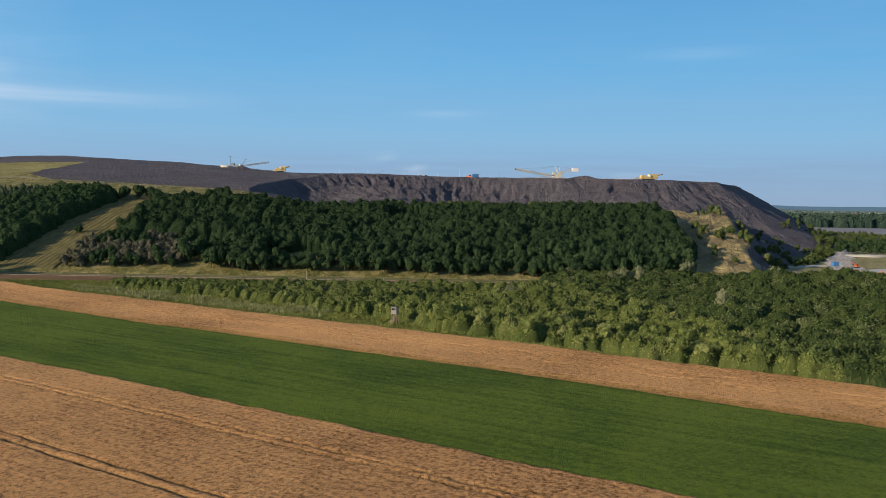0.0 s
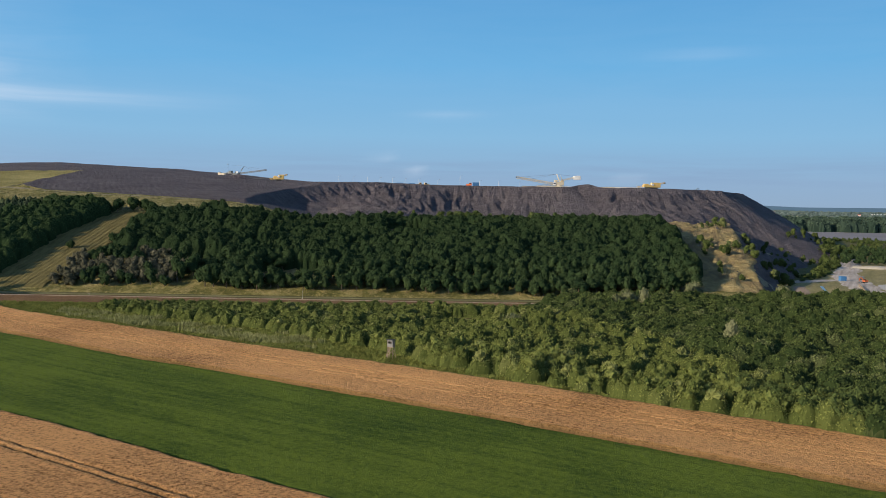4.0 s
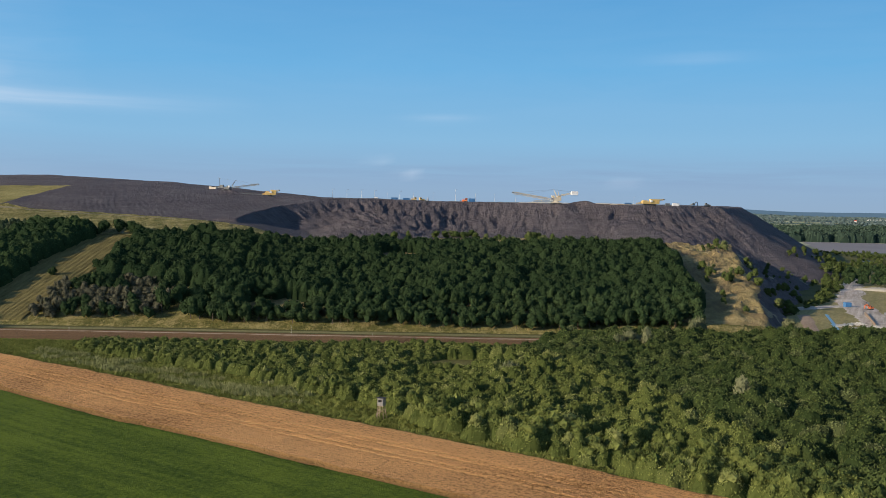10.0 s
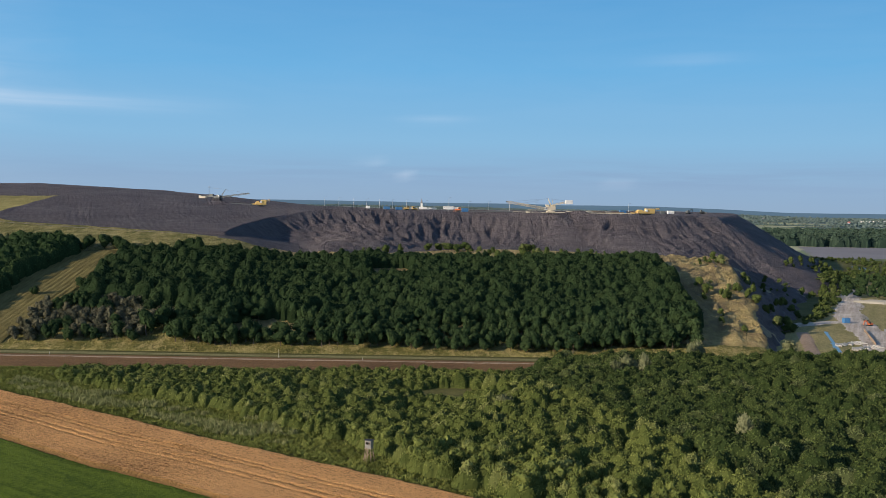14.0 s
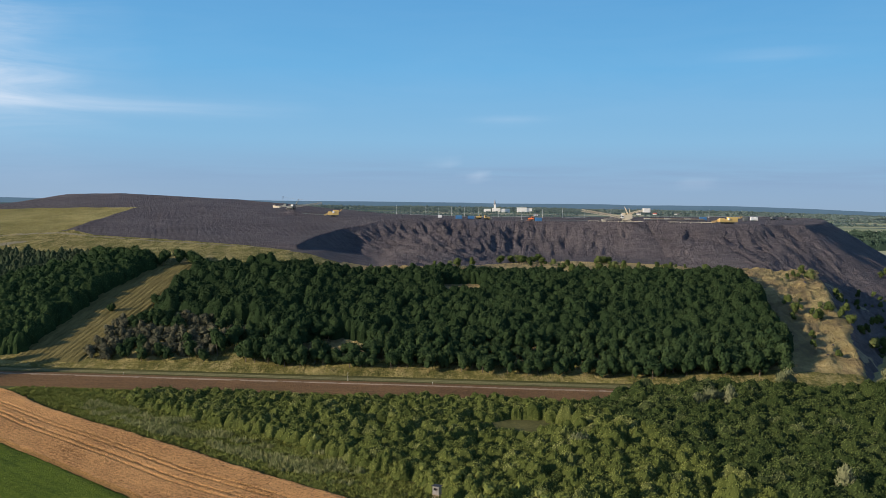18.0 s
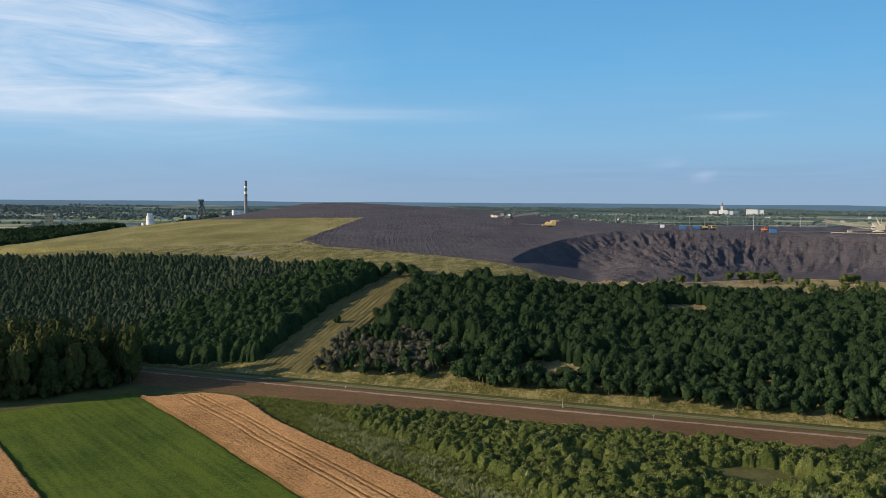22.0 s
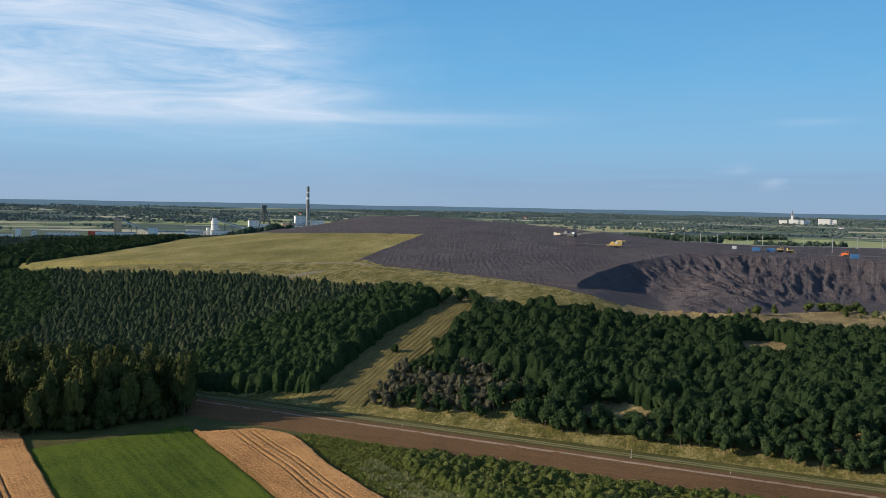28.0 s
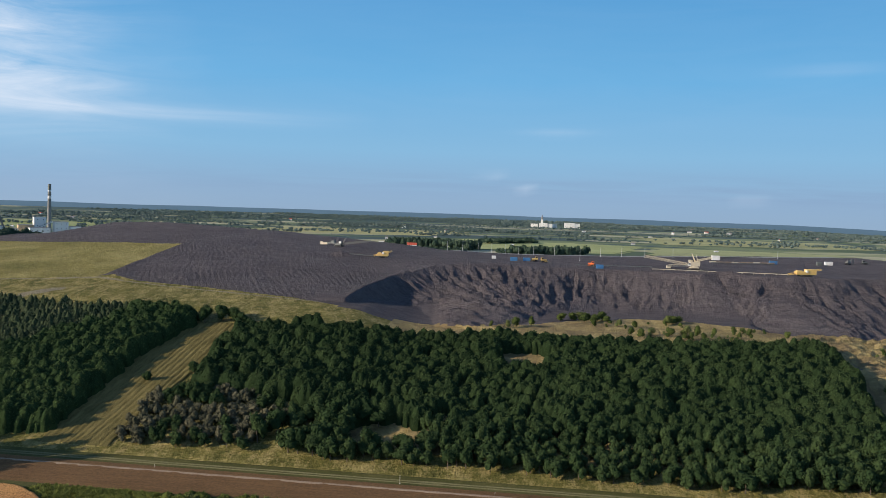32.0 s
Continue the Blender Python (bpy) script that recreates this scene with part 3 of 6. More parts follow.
def crown_arrays(seed, leaves, leaf, lobes, wide, tall, base, shape="round", upright=0.0):
    """A crown of small leaf clumps round a few dark inner lobes: verts and triangles. Height 1 is the plant's height."""
    r = np.random.default_rng(seed)
    vs, fs, ns, count = [], [], [], 0
    centres, sizes = [], []
    for k in range(lobes):
        if shape == "cone":
            h = (k + 0.5) / lobes
            w = wide * (1.08 - h) ** 0.6
            a = r.uniform(0, 6.28)
            centres.append((0.12 * w * math.cos(a), 0.12 * w * math.sin(a), base + (tall - base) * h))
            sizes.append((w, w, (tall - base) / lobes * 1.15))
        else:
            a, q = r.uniform(0, 6.28), math.sqrt(r.uniform(0, 1))
            h = r.uniform(0.25, 0.85) if k else 0.55
            spread = wide * 0.55 * q * (1.0 if h < 0.6 else 0.6)
            centres.append((spread * math.cos(a), spread * math.sin(a), base + (tall - base) * h))
            w = wide * r.uniform(0.42, 0.62)
            sizes.append((w, w, (tall - base) * r.uniform(0.26, 0.36)))
    for c, s in zip(centres, sizes):
        lump = 1 + 0.25 * r.uniform(-1, 1, (len(ICO_V), 1))
        vs.append(ICO_V * np.array(s) * 0.8 * lump + c)
        fs.append(ICO_F + count)
        ns.append(ICO_V)
        count += len(ICO_V)
    for k in range(leaves):
        j = r.integers(lobes)
        d = r.normal(size=3)
        d[2] = abs(d[2]) * 0.9 - 0.25
        d /= np.linalg.norm(d)
        p = np.array(centres[j]) + d * np.array(sizes[j]) * r.uniform(0.8, 1.12)
        soft = 0.7 * d + r.normal(size=3) * 0.25 + 0.6 * (p - (0, 0, 0.5)) / wide + (0, 0, 0.15)
        nrm = d + r.normal(size=3) * 0.3
        nrm /= np.linalg.norm(nrm)
        t1 = np.cross(nrm, r.normal(size=3))
        t1 = t1 / np.linalg.norm(t1) * (1 - upright) + np.array([0.15 * r.normal(), 0.15 * r.normal(), 1.0]) * upright
        t1 /= np.linalg.norm(t1)
        t2 = np.cross(nrm, t1)
        s = leaf * r.uniform(0.6, 1.3)
        t1, t2 = t1 * (1 + 0.5 * upright), t2 * (1 - 0.3 * upright)
        vs.append(np.array([p + t1 * s, p - t1 * s * 0.6 + t2 * s * 0.9 - nrm * s * 0.1, p - t1 * s * 0.6 - t2 * s * 0.9 - nrm * s * 0.25]))
        way = np.cross(vs[-1][1] - vs[-1][0], vs[-1][2] - vs[-1][0]) @ soft
        fs.append(np.array([[0, 1, 2] if way > 0 else [0, 2, 1]]) + count)
        ns.append(np.repeat(soft[None] / np.linalg.norm(soft), 3, 0))
        count += 3
    return np.concatenate(vs), np.concatenate(fs), np.concatenate(ns)


def trunk_arrays(seed, top, thick, sides=6, limbs=3):
    """A tapered, slightly bent trunk with a few limbs: verts and quads."""
    r = np.random.default_rng(seed)
    vs, fs, count = [], [], 0

    def tube(a, b, w0, w1):
        nonlocal count
        a, b = np.array(a), np.array(b)
        for n, (p, w) in enumerate(((a, w0), ((a + b) / 2 + r.normal(size=3) * 0.015, (w0 + w1) / 2), (b, w1))):
            t = np.arange(sides) * 2 * np.pi / sides
            vs.append(np.stack([p[0] + w * np.cos(t), p[1] + w * np.sin(t), np.full(sides, p[2])], 1))
        for ring in (0, 1):
            for k in range(sides):
                q = count + ring * sides
                fs.append((q + k, q + (k + 1) % sides, q + sides + (k + 1) % sides, q + sides + k))
        count += 3 * sides

    tube((0, 0, -0.05), (r.normal() * 0.02, r.normal() * 0.02, top), thick, thick * 0.35)
    for k in range(limbs):
        a, h = r.uniform(0, 6.28), top * r.uniform(0.45, 0.8)
        tube((0, 0, h), (0.16 * math.cos(a), 0.16 * math.sin(a), h + 0.2), thick * 0.45, thick * 0.15)
    return np.concatenate(vs), np.array(fs)


def scatter(ring, gap, seed, jitter=0.42, keep=None):
    """Points spread over an outline, one to a cell."""
    r = np.random.default_rng(seed)
    o = np.array(ring, float)
    X, Y = np.meshgrid(np.arange(o[:, 0].min(), o[:, 0].max(), gap), np.arange(o[:, 1].min(), o[:, 1].max(), gap * 0.87), indexing="ij")
    X = X + gap * 0.5 * (np.arange(X.shape[1]) % 2) + r.uniform(-jitter, jitter, X.shape) * gap
    Y = Y + r.uniform(-jitter, jitter, X.shape) * gap
    X, Y = X.ravel(), Y.ravel()
    ok = edge_distance(X, Y, o) > 0
    if keep is not None:
        ok &= keep(X, Y)
    return np.stack([X[ok], Y[ok]], 1)


def joined(name, label, category, models, places, sizes, material, seed):
    """Many plants in one mesh of kind stuff. sizes: (width, height) of each."""
    r = np.random.default_rng(seed)
    vs, fs, ts, ns, count = [], [], [], [], 0
    z = height(places[:, 0], places[:, 1]) + rise(places[:, 0], places[:, 1])
    for (x, y), (w, h), g in zip(places, sizes, z):
        v, f, *bent = models[r.integers(len(models))]
        a = r.uniform(0, 6.28)
        c, s = math.cos(a), math.sin(a)
        turned = np.array([[c, s, 0], [-s, c, 0], [0, 0, 1]])
        q = v @ turned * (w, w, h)
        if bent:
            m = bent[0] @ turned / (w, w, h)
            ns.append(m / np.linalg.norm(m, axis=1)[:, None])
        vs.append(q + (x, y, g))
        fs.append(f + count)
        ts.append(np.full(len(v), r.uniform()))
        count += len(v)
    ob = new(name, mesh_from(name, np.concatenate(vs), np.concatenate(fs), {"tint": np.concatenate(ts)}, False, material, np.concatenate(ns) if ns else None))
    return tagged(ob, label, category, kind="stuff")


def canopy(name, label, category, places, sizes, material, seed, leaf=0.3, cover=0.85, shape="round", base=0.1, grain=0.16, step=0.5, ragged=1.3, upright=0.5, dome=0.62):
    """A closed stand in one mesh of kind stuff: crowns met in one leafy upper surface, over a darker inner mass. sizes: (width, height)."""
    r = np.random.default_rng(seed)
    pad = sizes[:, 0].max() * 0.7 + 2 * step
    low_x, low_y = places.min(0) - pad
    nx, ny = (np.ceil((places.max(0) + pad - (low_x, low_y)) / step)).astype(int) + 1
    top, tint = np.zeros((nx, ny)), np.zeros((nx, ny))
    for (x, y), (w, h) in zip(places, sizes):
        R = w * 0.56
        i0, i1 = int((x - R - low_x) / step), int((x + R - low_x) / step) + 2
        j0, j1 = int((y - R - low_y) / step), int((y + R - low_y) / step) + 2
        gx, gy = low_x + np.arange(i0, i1)[:, None] * step - x, low_y + np.arange(j0, j1)[None] * step - y
        a, k, lop = r.uniform(0, 6.28), r.integers(3, 6), r.uniform(0.05, 0.16)
        q = np.hypot(gx, gy) / (R * (1 + lop * np.sin(k * np.arctan2(gy, gx) + a)))
        if shape == "cone":
            z = h * np.clip(1.04 - q ** 1.1 * 0.75, 0, 1)
        else:
            z = h * (base + (1 - base) * np.clip(1 - q ** 2.2, 0, 1) ** dome)
        z = np.where(q < 1, z, 0)
        part_top, part_tint = top[i0:i1, j0:j1], tint[i0:i1, j0:j1]
        part_tint[z > part_top] = r.uniform()
        np.maximum(part_top, z, out=part_top)
    X, Y = low_x + np.arange(nx)[:, None] * step + np.zeros((1, ny)), low_y + np.arange(ny)[None] * step + np.zeros((nx, 1))
    there = top > 0.25
    top = np.where(there, top * (1 + grain * fbm(X, Y, ragged, 2, seed) + 0.5 * grain * fbm(X, Y, 3.1, 2, seed + 3)), 0)
    ground_z = height(X, Y) + rise(X, Y)
    gxs, gys = np.gradient(top, step)
    flat = np.hypot(gxs, gys)
    least = np.minimum.reduce([np.roll(top, 1, 0), np.roll(top, -1, 0), np.roll(top, 1, 1), np.roll(top, -1, 1), top])
    # leaves
    per = cover / (1.44 * leaf * leaf)
    count = r.poisson(np.where(there, per * step * step * np.clip(np.sqrt(1 + flat ** 2), 1, 8.0), 0))
    ii, jj = np.nonzero(count)
    ii, jj = np.repeat(ii, count[ii, jj]), np.repeat(jj, count[ii, jj])
    m = len(ii)
    drop = np.clip(top - least, 0, None)[ii, jj]
    P = np.stack([X[ii, jj] + r.uniform(-0.5, 0.5, m) * step, Y[ii, jj] + r.uniform(-0.5, 0.5, m) * step,
                  ground_z[ii, jj] + top[ii, jj] - drop * r.uniform(0, 1, m) + r.uniform(-0.6, 0.9, m) * leaf], 1)
    N = np.stack([-gxs[ii, jj], -gys[ii, jj], np.ones(m)], 1)
    N /= np.linalg.norm(N, axis=1)[:, None]
    N = N + r.normal(size=(m, 3)) * 0.34 + (0, 0, 0.1)
    N /= np.linalg.norm(N, axis=1)[:, None]
    face = N + r.normal(size=(m, 3)) * 0.5
    face /= np.linalg.norm(face, axis=1)[:, None]
    t1 = np.cross(face, r.normal(size=(m, 3)))
    t1 = t1 / np.linalg.norm(t1, axis=1)[:, None] + (0, 0, upright)
    t1 /= np.linalg.norm(t1, axis=1)[:, None]
    t2 = np.cross(face, t1)
    s = (leaf * r.uniform(0.6, 1.35, m))[:, None]
    tri = np.stack([P + t1 * s, P - t1 * s * 0.6 + t2 * s * (1 - 0.4 * upright), P - t1 * s * 0.6 - t2 * s * (1 - 0.4 * upright)], 1)
    way = np.einsum("ij,ij->i", np.cross(tri[:, 1] - tri[:, 0], tri[:, 2] - tri[:, 0]), N)
    tri[way < 0] = tri[way < 0][:, [0, 2, 1]]
    verts, normals, tints = [tri.reshape(-1, 3)], [np.repeat(N, 3, 0)], [np.repeat(tint[ii, jj], 3)]
    faces = [np.arange(3 * m).reshape(-1, 3)]
    # inner mass, flagged so its colour is darkened like shade below the leaves
    q = grid_faces(nx, ny)
    q = q[there.ravel()[q].any(1)]
    used = np.unique(q)
    back = np.full(nx * ny, -1)
    back[used] = np.arange(len(used)) + 3 * m
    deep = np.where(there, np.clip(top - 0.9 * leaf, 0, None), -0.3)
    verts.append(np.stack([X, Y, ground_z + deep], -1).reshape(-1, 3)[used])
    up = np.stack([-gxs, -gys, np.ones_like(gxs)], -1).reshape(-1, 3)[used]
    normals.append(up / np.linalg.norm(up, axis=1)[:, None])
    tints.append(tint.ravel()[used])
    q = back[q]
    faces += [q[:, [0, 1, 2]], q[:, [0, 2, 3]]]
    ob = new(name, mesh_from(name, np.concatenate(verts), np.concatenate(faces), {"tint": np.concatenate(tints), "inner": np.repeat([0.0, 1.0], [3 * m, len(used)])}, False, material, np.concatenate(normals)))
    return tagged(ob, label, category, kind="stuff")


def plant_models(name, crowns, trunks, leaf_material, bark_material, label, category, group):
    """Whole plants to copy: an Empty with a crown and a trunk."""
    out = []
    for (cv, cf, cn), (tv, tf) in zip(crowns, trunks):
        root = new(name)
        tagged(root, label, category, group)
        for part_name, v, f, m, bent in (("crown", cv, cf, leaf_material, cn), ("trunk", tv, tf, bark_material, None)):
            ob = new(part_name, mesh_from(part_name, v, f, None, False, m, bent))
            ob.parent = root
        out.append(root)
    return out


def plant_out(models, places, sizes, seed):
    """Stands copies of the models at the places; the models themselves take the first ones."""
    r = np.random.default_rng(seed)
    z = height(places[:, 0], places[:, 1])
    first = []
    for n, ((x, y), (w, h), g) in enumerate(zip(places, sizes, z)):
        m = Matrix.Translation((x, y, g)) @ Matrix.Rotation(r.uniform(0, 6.28), 4, "Z") @ Matrix.Diagonal((w, w, h, 1))
        if n < len(models):
            first.append(m)
        else:
            copy_thing(models[n % len(models)], m)
    for ob, m in zip(models, first):
        ob.matrix_basis = m


BROAD_FINE = [crown_arrays(s + 20, 520, 0.05, 7, 0.54, 1.0, 0.04) for s in range(5)]
BUSH = [crown_arrays(s + 40, 130, 0.094, 3, 0.55, 1.0, -0.08, upright=0.55) for s in range(5)]
BUSH_FINE = [crown_arrays(s + 60, 520, 0.05, 7, 0.55, 1.0, -0.05, upright=0.55) for s in range(5)]
TALL = [crown_arrays(s + 100, 650, 0.04, 12, 0.4, 1.0, 0.1) for s in range(5)]
TALL_LIGHT = [crown_arrays(s + 120, 120, 0.08, 5, 0.4, 1.0, 0.15) for s in range(5)]
SMALL_TRUNK = [trunk_arrays(s, 0.75, 0.028) for s in range(5)]
TALL_TRUNK = [trunk_arrays(s + 9, 0.85, 0.012) for s in range(5)]

GREY_AREA = [(-152, 322), (-156, 352), (-142, 359), (-118, 362), (-98, 352), (-97, 340), (-106, 324), (-130, 322)]
FOREST = [(-106, 324), (-97, 322), (-40, 321), (15, 320), (65, 320), (99, 327), (105, 353), (111, 398), (113, 458), (80, 450), (32, 440), (-20, 446),
          (-64, 432), (-94, 424), (-142, 414), (-145, 400), (-143, 383), (-139, 362), (-118, 364), (-98, 354), (-97, 340)]
WEST_WOOD = [(-227, 318), (-178, 328), (-178, 355), (-177, 389), (-168, 427), (-190, 433), (-257, 431), (-295, 432), (-340, 426), (-446, 413), (-520, 400), (-500, 340), (-330, 305)]
TALL_WOOD = [(-234, 241), (-219, 252), (-201, 283), (-214, 300), (-240, 308), (-330, 300), (-420, 240), (-350, 180), (-262, 215)]
SCRUB_FRONT = [(-114, 276), (-108, 269), (-80, 252.5), (-52, 237.5), (-24, 215.5), (-13, 206), (3, 187), (25, 170.5), (44, 152.5), (68, 138.5)]
SCRUB = SCRUB_FRONT + [(140, 97), (200, 62), (300, 120), (330, 250), (260, 290), (200, 300), (157, 306), (124, 304), (96, 303), (62, 301), (46, 293), (25, 285.5), (-40, 284.5), (-100, 285), (-112, 283)]


def gaps(x, y):
    g = np.ones(np.shape(x), bool)
    for cx, cy, rx, ry in ((-58, 340, 9, 8), (-18, 408, 13, 12), (-66, 357, 9, 6), (-46, 351, 5, 5)):
        g &= ((x - cx) / rx) ** 2 + ((y - cy) / ry) ** 2 > 1
    return g


def stand(x, y):
    """Where the wood stands dense; thinner and patchy towards the mown strip."""
    open_part = np.clip((-55 - x) / 40, 0, 1) * np.clip((392 - y) / 40, 0, 1)
    return gaps(x, y) & (vnoise(x / 7.0, y / 7.0, 19) > 0.03 + 0.4 * open_part)


pts = scatter(FOREST, 4.3, 1, keep=stand)
pts = pts[np.argsort(pts[:, 1])]
big = 1 + 0.35 * fbm(pts[:, 0], pts[:, 1], 30, 2, 29) + 0.1 * np.clip((-40 - pts[:, 0]) / 40, 0, 1) * np.clip((410 - pts[:, 1]) / 40, 0, 1)
big = big * np.where((pts[:, 0] > 92) & (pts[:, 1] < 405), 1.15, 1.0) * np.interp(pts[:, 1], [425, 445], [1.0, 0.75])
size = np.stack([rng.uniform(4.8, 6.6, len(pts)) * big, rng.uniform(4.8, 7.6, len(pts)) * big], 1)
trees = plant_models("broadleaf_tree", BROAD_FINE, SMALL_TRUNK, LEAF, BARK, "young dark green broadleaf tree on the planted slope", "tree", "trees of the planted slope")
plant_out(trees, pts[:280], size[:280], 3)
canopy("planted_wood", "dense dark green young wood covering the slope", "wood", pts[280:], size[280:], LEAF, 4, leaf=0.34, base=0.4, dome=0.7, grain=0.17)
pts = scatter(GREY_AREA, 3.9, 5)
mixed = (vnoise(pts[:, 0] / 9, pts[:, 1] / 9, 101) > np.interp(pts[:, 0], [-155, -135, -100], [0.8, 0.66, 0.5]))
green = pts[mixed]
plant_out(plant_models("broadleaf_tree", BROAD_FINE, SMALL_TRUNK, LEAF, BARK, "round dark green tree among grey shrubs", "tree", "trees among the grey shrubs"), green, np.stack([rng.uniform(4.0, 5.6, len(green)), rng.uniform(3.8, 5.8, len(green))], 1), 102)
pts = pts[~mixed]
size = np.stack([rng.uniform(3.2, 4.8, len(pts)), rng.uniform(2.6, 4.4, len(pts))], 1)
plant_out(plant_models("grey_shrub", BUSH_FINE, SMALL_TRUNK, LEAF_GREY, BARK, "silvery grey-green shrub at the foot of the slope", "shrub", "grey shrubs"), pts, size, 6)

west = scatter(WEST_WOOD, 3.1, 8)
pine = (0.6 * fbm(west[:, 0], west[:, 1], 50, 3, 61) + (-236 + 0.33 * (west[:, 1] - 330) - west[:, 0]) / 40 > 0) & (west[:, 0] + 0.6 * (west[:, 1] - 370) > -372 + 26 * fbm(west[:, 0], west[:, 1], 40, 2, 104))
w1, w2 = west[pine], west[~pine]
canopy("pine_wood", "grey-green young pine wood on the slope", "wood", w1, np.stack([rng.uniform(3.2, 5.0, len(w1)), rng.uniform(4.8, 6.8, len(w1)) * (1 + 0.2 * fbm(w1[:, 0], w1[:, 1], 25, 2, 103))], 1), NEEDLE, 9, leaf=0.36, shape="cone", step=0.6, grain=0.22)
canopy("planted_wood", "dark green broadleaf wood beside the mown strip", "wood", w2, np.stack([rng.uniform(4.4, 7.4, len(w2)), rng.uniform(6.0, 9.5, len(w2)) * np.interp(edge_distance(w2[:, 0], w2[:, 1], np.array(WEST_WOOD, float)), [0, 5], [0.85, 1.0]) * (1 - 0.3 * (w2[:, 0] < -300))], 1), LEAF_WEST, 10, leaf=0.36, step=0.6, base=0.35, dome=0.75, grain=0.12)

crest = scatter([(-640, 420), (-560, 425), (-515, 452), (-480, 500), (-470, 545), (-490, 620), (-640, 660)], 6.0, 79)
canopy("flank_wood", "dark green wood on the grassed heap's western flank", "wood", crest, np.stack([rng.uniform(7, 11, len(crest)), rng.uniform(0.7, 1.2, len(crest)) * np.interp(crest[:, 0], [-640, -540, -470], [9, 6, 3.2])], 1), LEAF, 80, leaf=0.8, step=1.2, ragged=3.0)

pts = scatter(TALL_WOOD, 6.5, 11)
near = pts[:, 0] > -300
pts = pts[near]
size = np.stack([rng.uniform(9, 13, len(pts)), rng.uniform(10, 19, len(pts))], 1)
plant_out(plant_models("tall_tree", TALL, TALL_TRUNK, LEAF_TALL, BARK, "tall slender broadleaf tree at the field's end", "tree", "tall trees by the field"), pts, size, 12)

pts = scatter(SCRUB, 2.75, 14)
for cx, cy, rx, ry in ((8, 257, 16, 9.5), (-1, 224, 6, 5), (-18, 244, 6, 4), (57, 196, 5, 4), (41, 200, 4, 3)):
    pts = pts[((pts[:, 0] - cx) / rx) ** 2 + ((pts[:, 1] - cy + 0.12 * (pts[:, 0] - cx)) / ry) ** 2 > 0.8 + 0.5 * fbm(pts[:, 0], pts[:, 1], 8, 2, 70)]
pts = pts[(pts[:, 0] < 0.6 * pts[:, 1] + 4) & (pts[:, 0] < 215)]
pts = pts[np.argsort(pts @ (0.547, 0.837))]
grow = np.interp(pts[:, 0] + 0.3 * (pts[:, 1] - 200), [-120, -20, 40, 110, 160], [3.0, 3.3, 4.2, 5.8, 6.2]) * np.where(pts[:, 0] < 35, np.interp(pts[:, 1], [262, 286], [1.0, 0.6]), 1.0) * rng.uniform(0.75, 1.2, len(pts))
hummock = fbm(pts[:, 0], pts[:, 1], 24, 3, 37)
grow = grow * (1 + 0.42 * hummock)
thin = (vnoise(pts[:, 0] / 8, pts[:, 1] / 6, 39) > 0.13) & (rng.uniform(0, 1, len(pts)) < np.interp(grow, [3, 8], [1.0, 0.6]))
pts, grow = pts[thin], grow[thin]
size = np.stack([np.clip(grow * rng.uniform(0.75, 1.1, len(pts)), 2.7, 5.0), grow], 1)
first = pts[:280, 0] + 0.3 * (pts[:280, 1] - 200) > 44
plant_out(plant_models("shrub", BUSH_FINE, SMALL_TRUNK, LEAF_SHRUB, BARK, "leafy green shrub at the edge of the scrub", "shrub", "shrubs along the wheat"), pts[:280][~first], size[:280][~first], 15)
plant_out(plant_models("alder_tree", BROAD_FINE, SMALL_TRUNK, LEAF_THICKET, BARK, "dark green young alder at the thicket's edge", "tree", "alders along the wheat"), pts[:280][first], size[:280][first], 74)
size[:280] *= (1.0, 0.85)
deep = pts[:, 0] + 0.3 * (pts[:, 1] - 200) + 14 * fbm(pts[:, 0], pts[:, 1], 40, 2, 66) > 52
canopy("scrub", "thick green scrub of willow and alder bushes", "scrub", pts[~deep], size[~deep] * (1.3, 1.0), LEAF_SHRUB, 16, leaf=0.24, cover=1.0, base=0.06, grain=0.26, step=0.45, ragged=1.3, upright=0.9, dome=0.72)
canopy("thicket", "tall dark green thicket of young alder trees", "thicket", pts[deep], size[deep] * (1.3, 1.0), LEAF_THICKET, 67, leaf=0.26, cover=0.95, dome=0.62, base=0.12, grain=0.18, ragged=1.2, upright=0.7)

# single plants beside the mown strip, on the shelf and the eastern flank
lone = np.array([(-161.5, 366), (-146, 374), (-143, 378), (-141, 371), (-137, 356), (-124, 328), (-114, 330), (-117, 334), (-150, 427), (-158, 429), (-166, 431), (-153, 431), (-172, 426), (-164, 424), (-146, 423), (-141, 418)], float)
size = np.array([(4.4, 4.2), (6, 5.5), (5, 4.6), (6.5, 6.5), (6, 6), (5, 4.5), (6, 5.2), (5, 5.5), (7, 6), (8, 7), (7, 6), (7, 6), (7, 7), (6, 6), (6.5, 6.5), (6, 6)], float)
plant_out(plant_models("small_tree", BROAD_FINE, SMALL_TRUNK, LEAF, BARK, "single round dark green tree on the grassy slope", "tree", "single trees"), lone, size, 17)
r = np.random.default_rng(18)
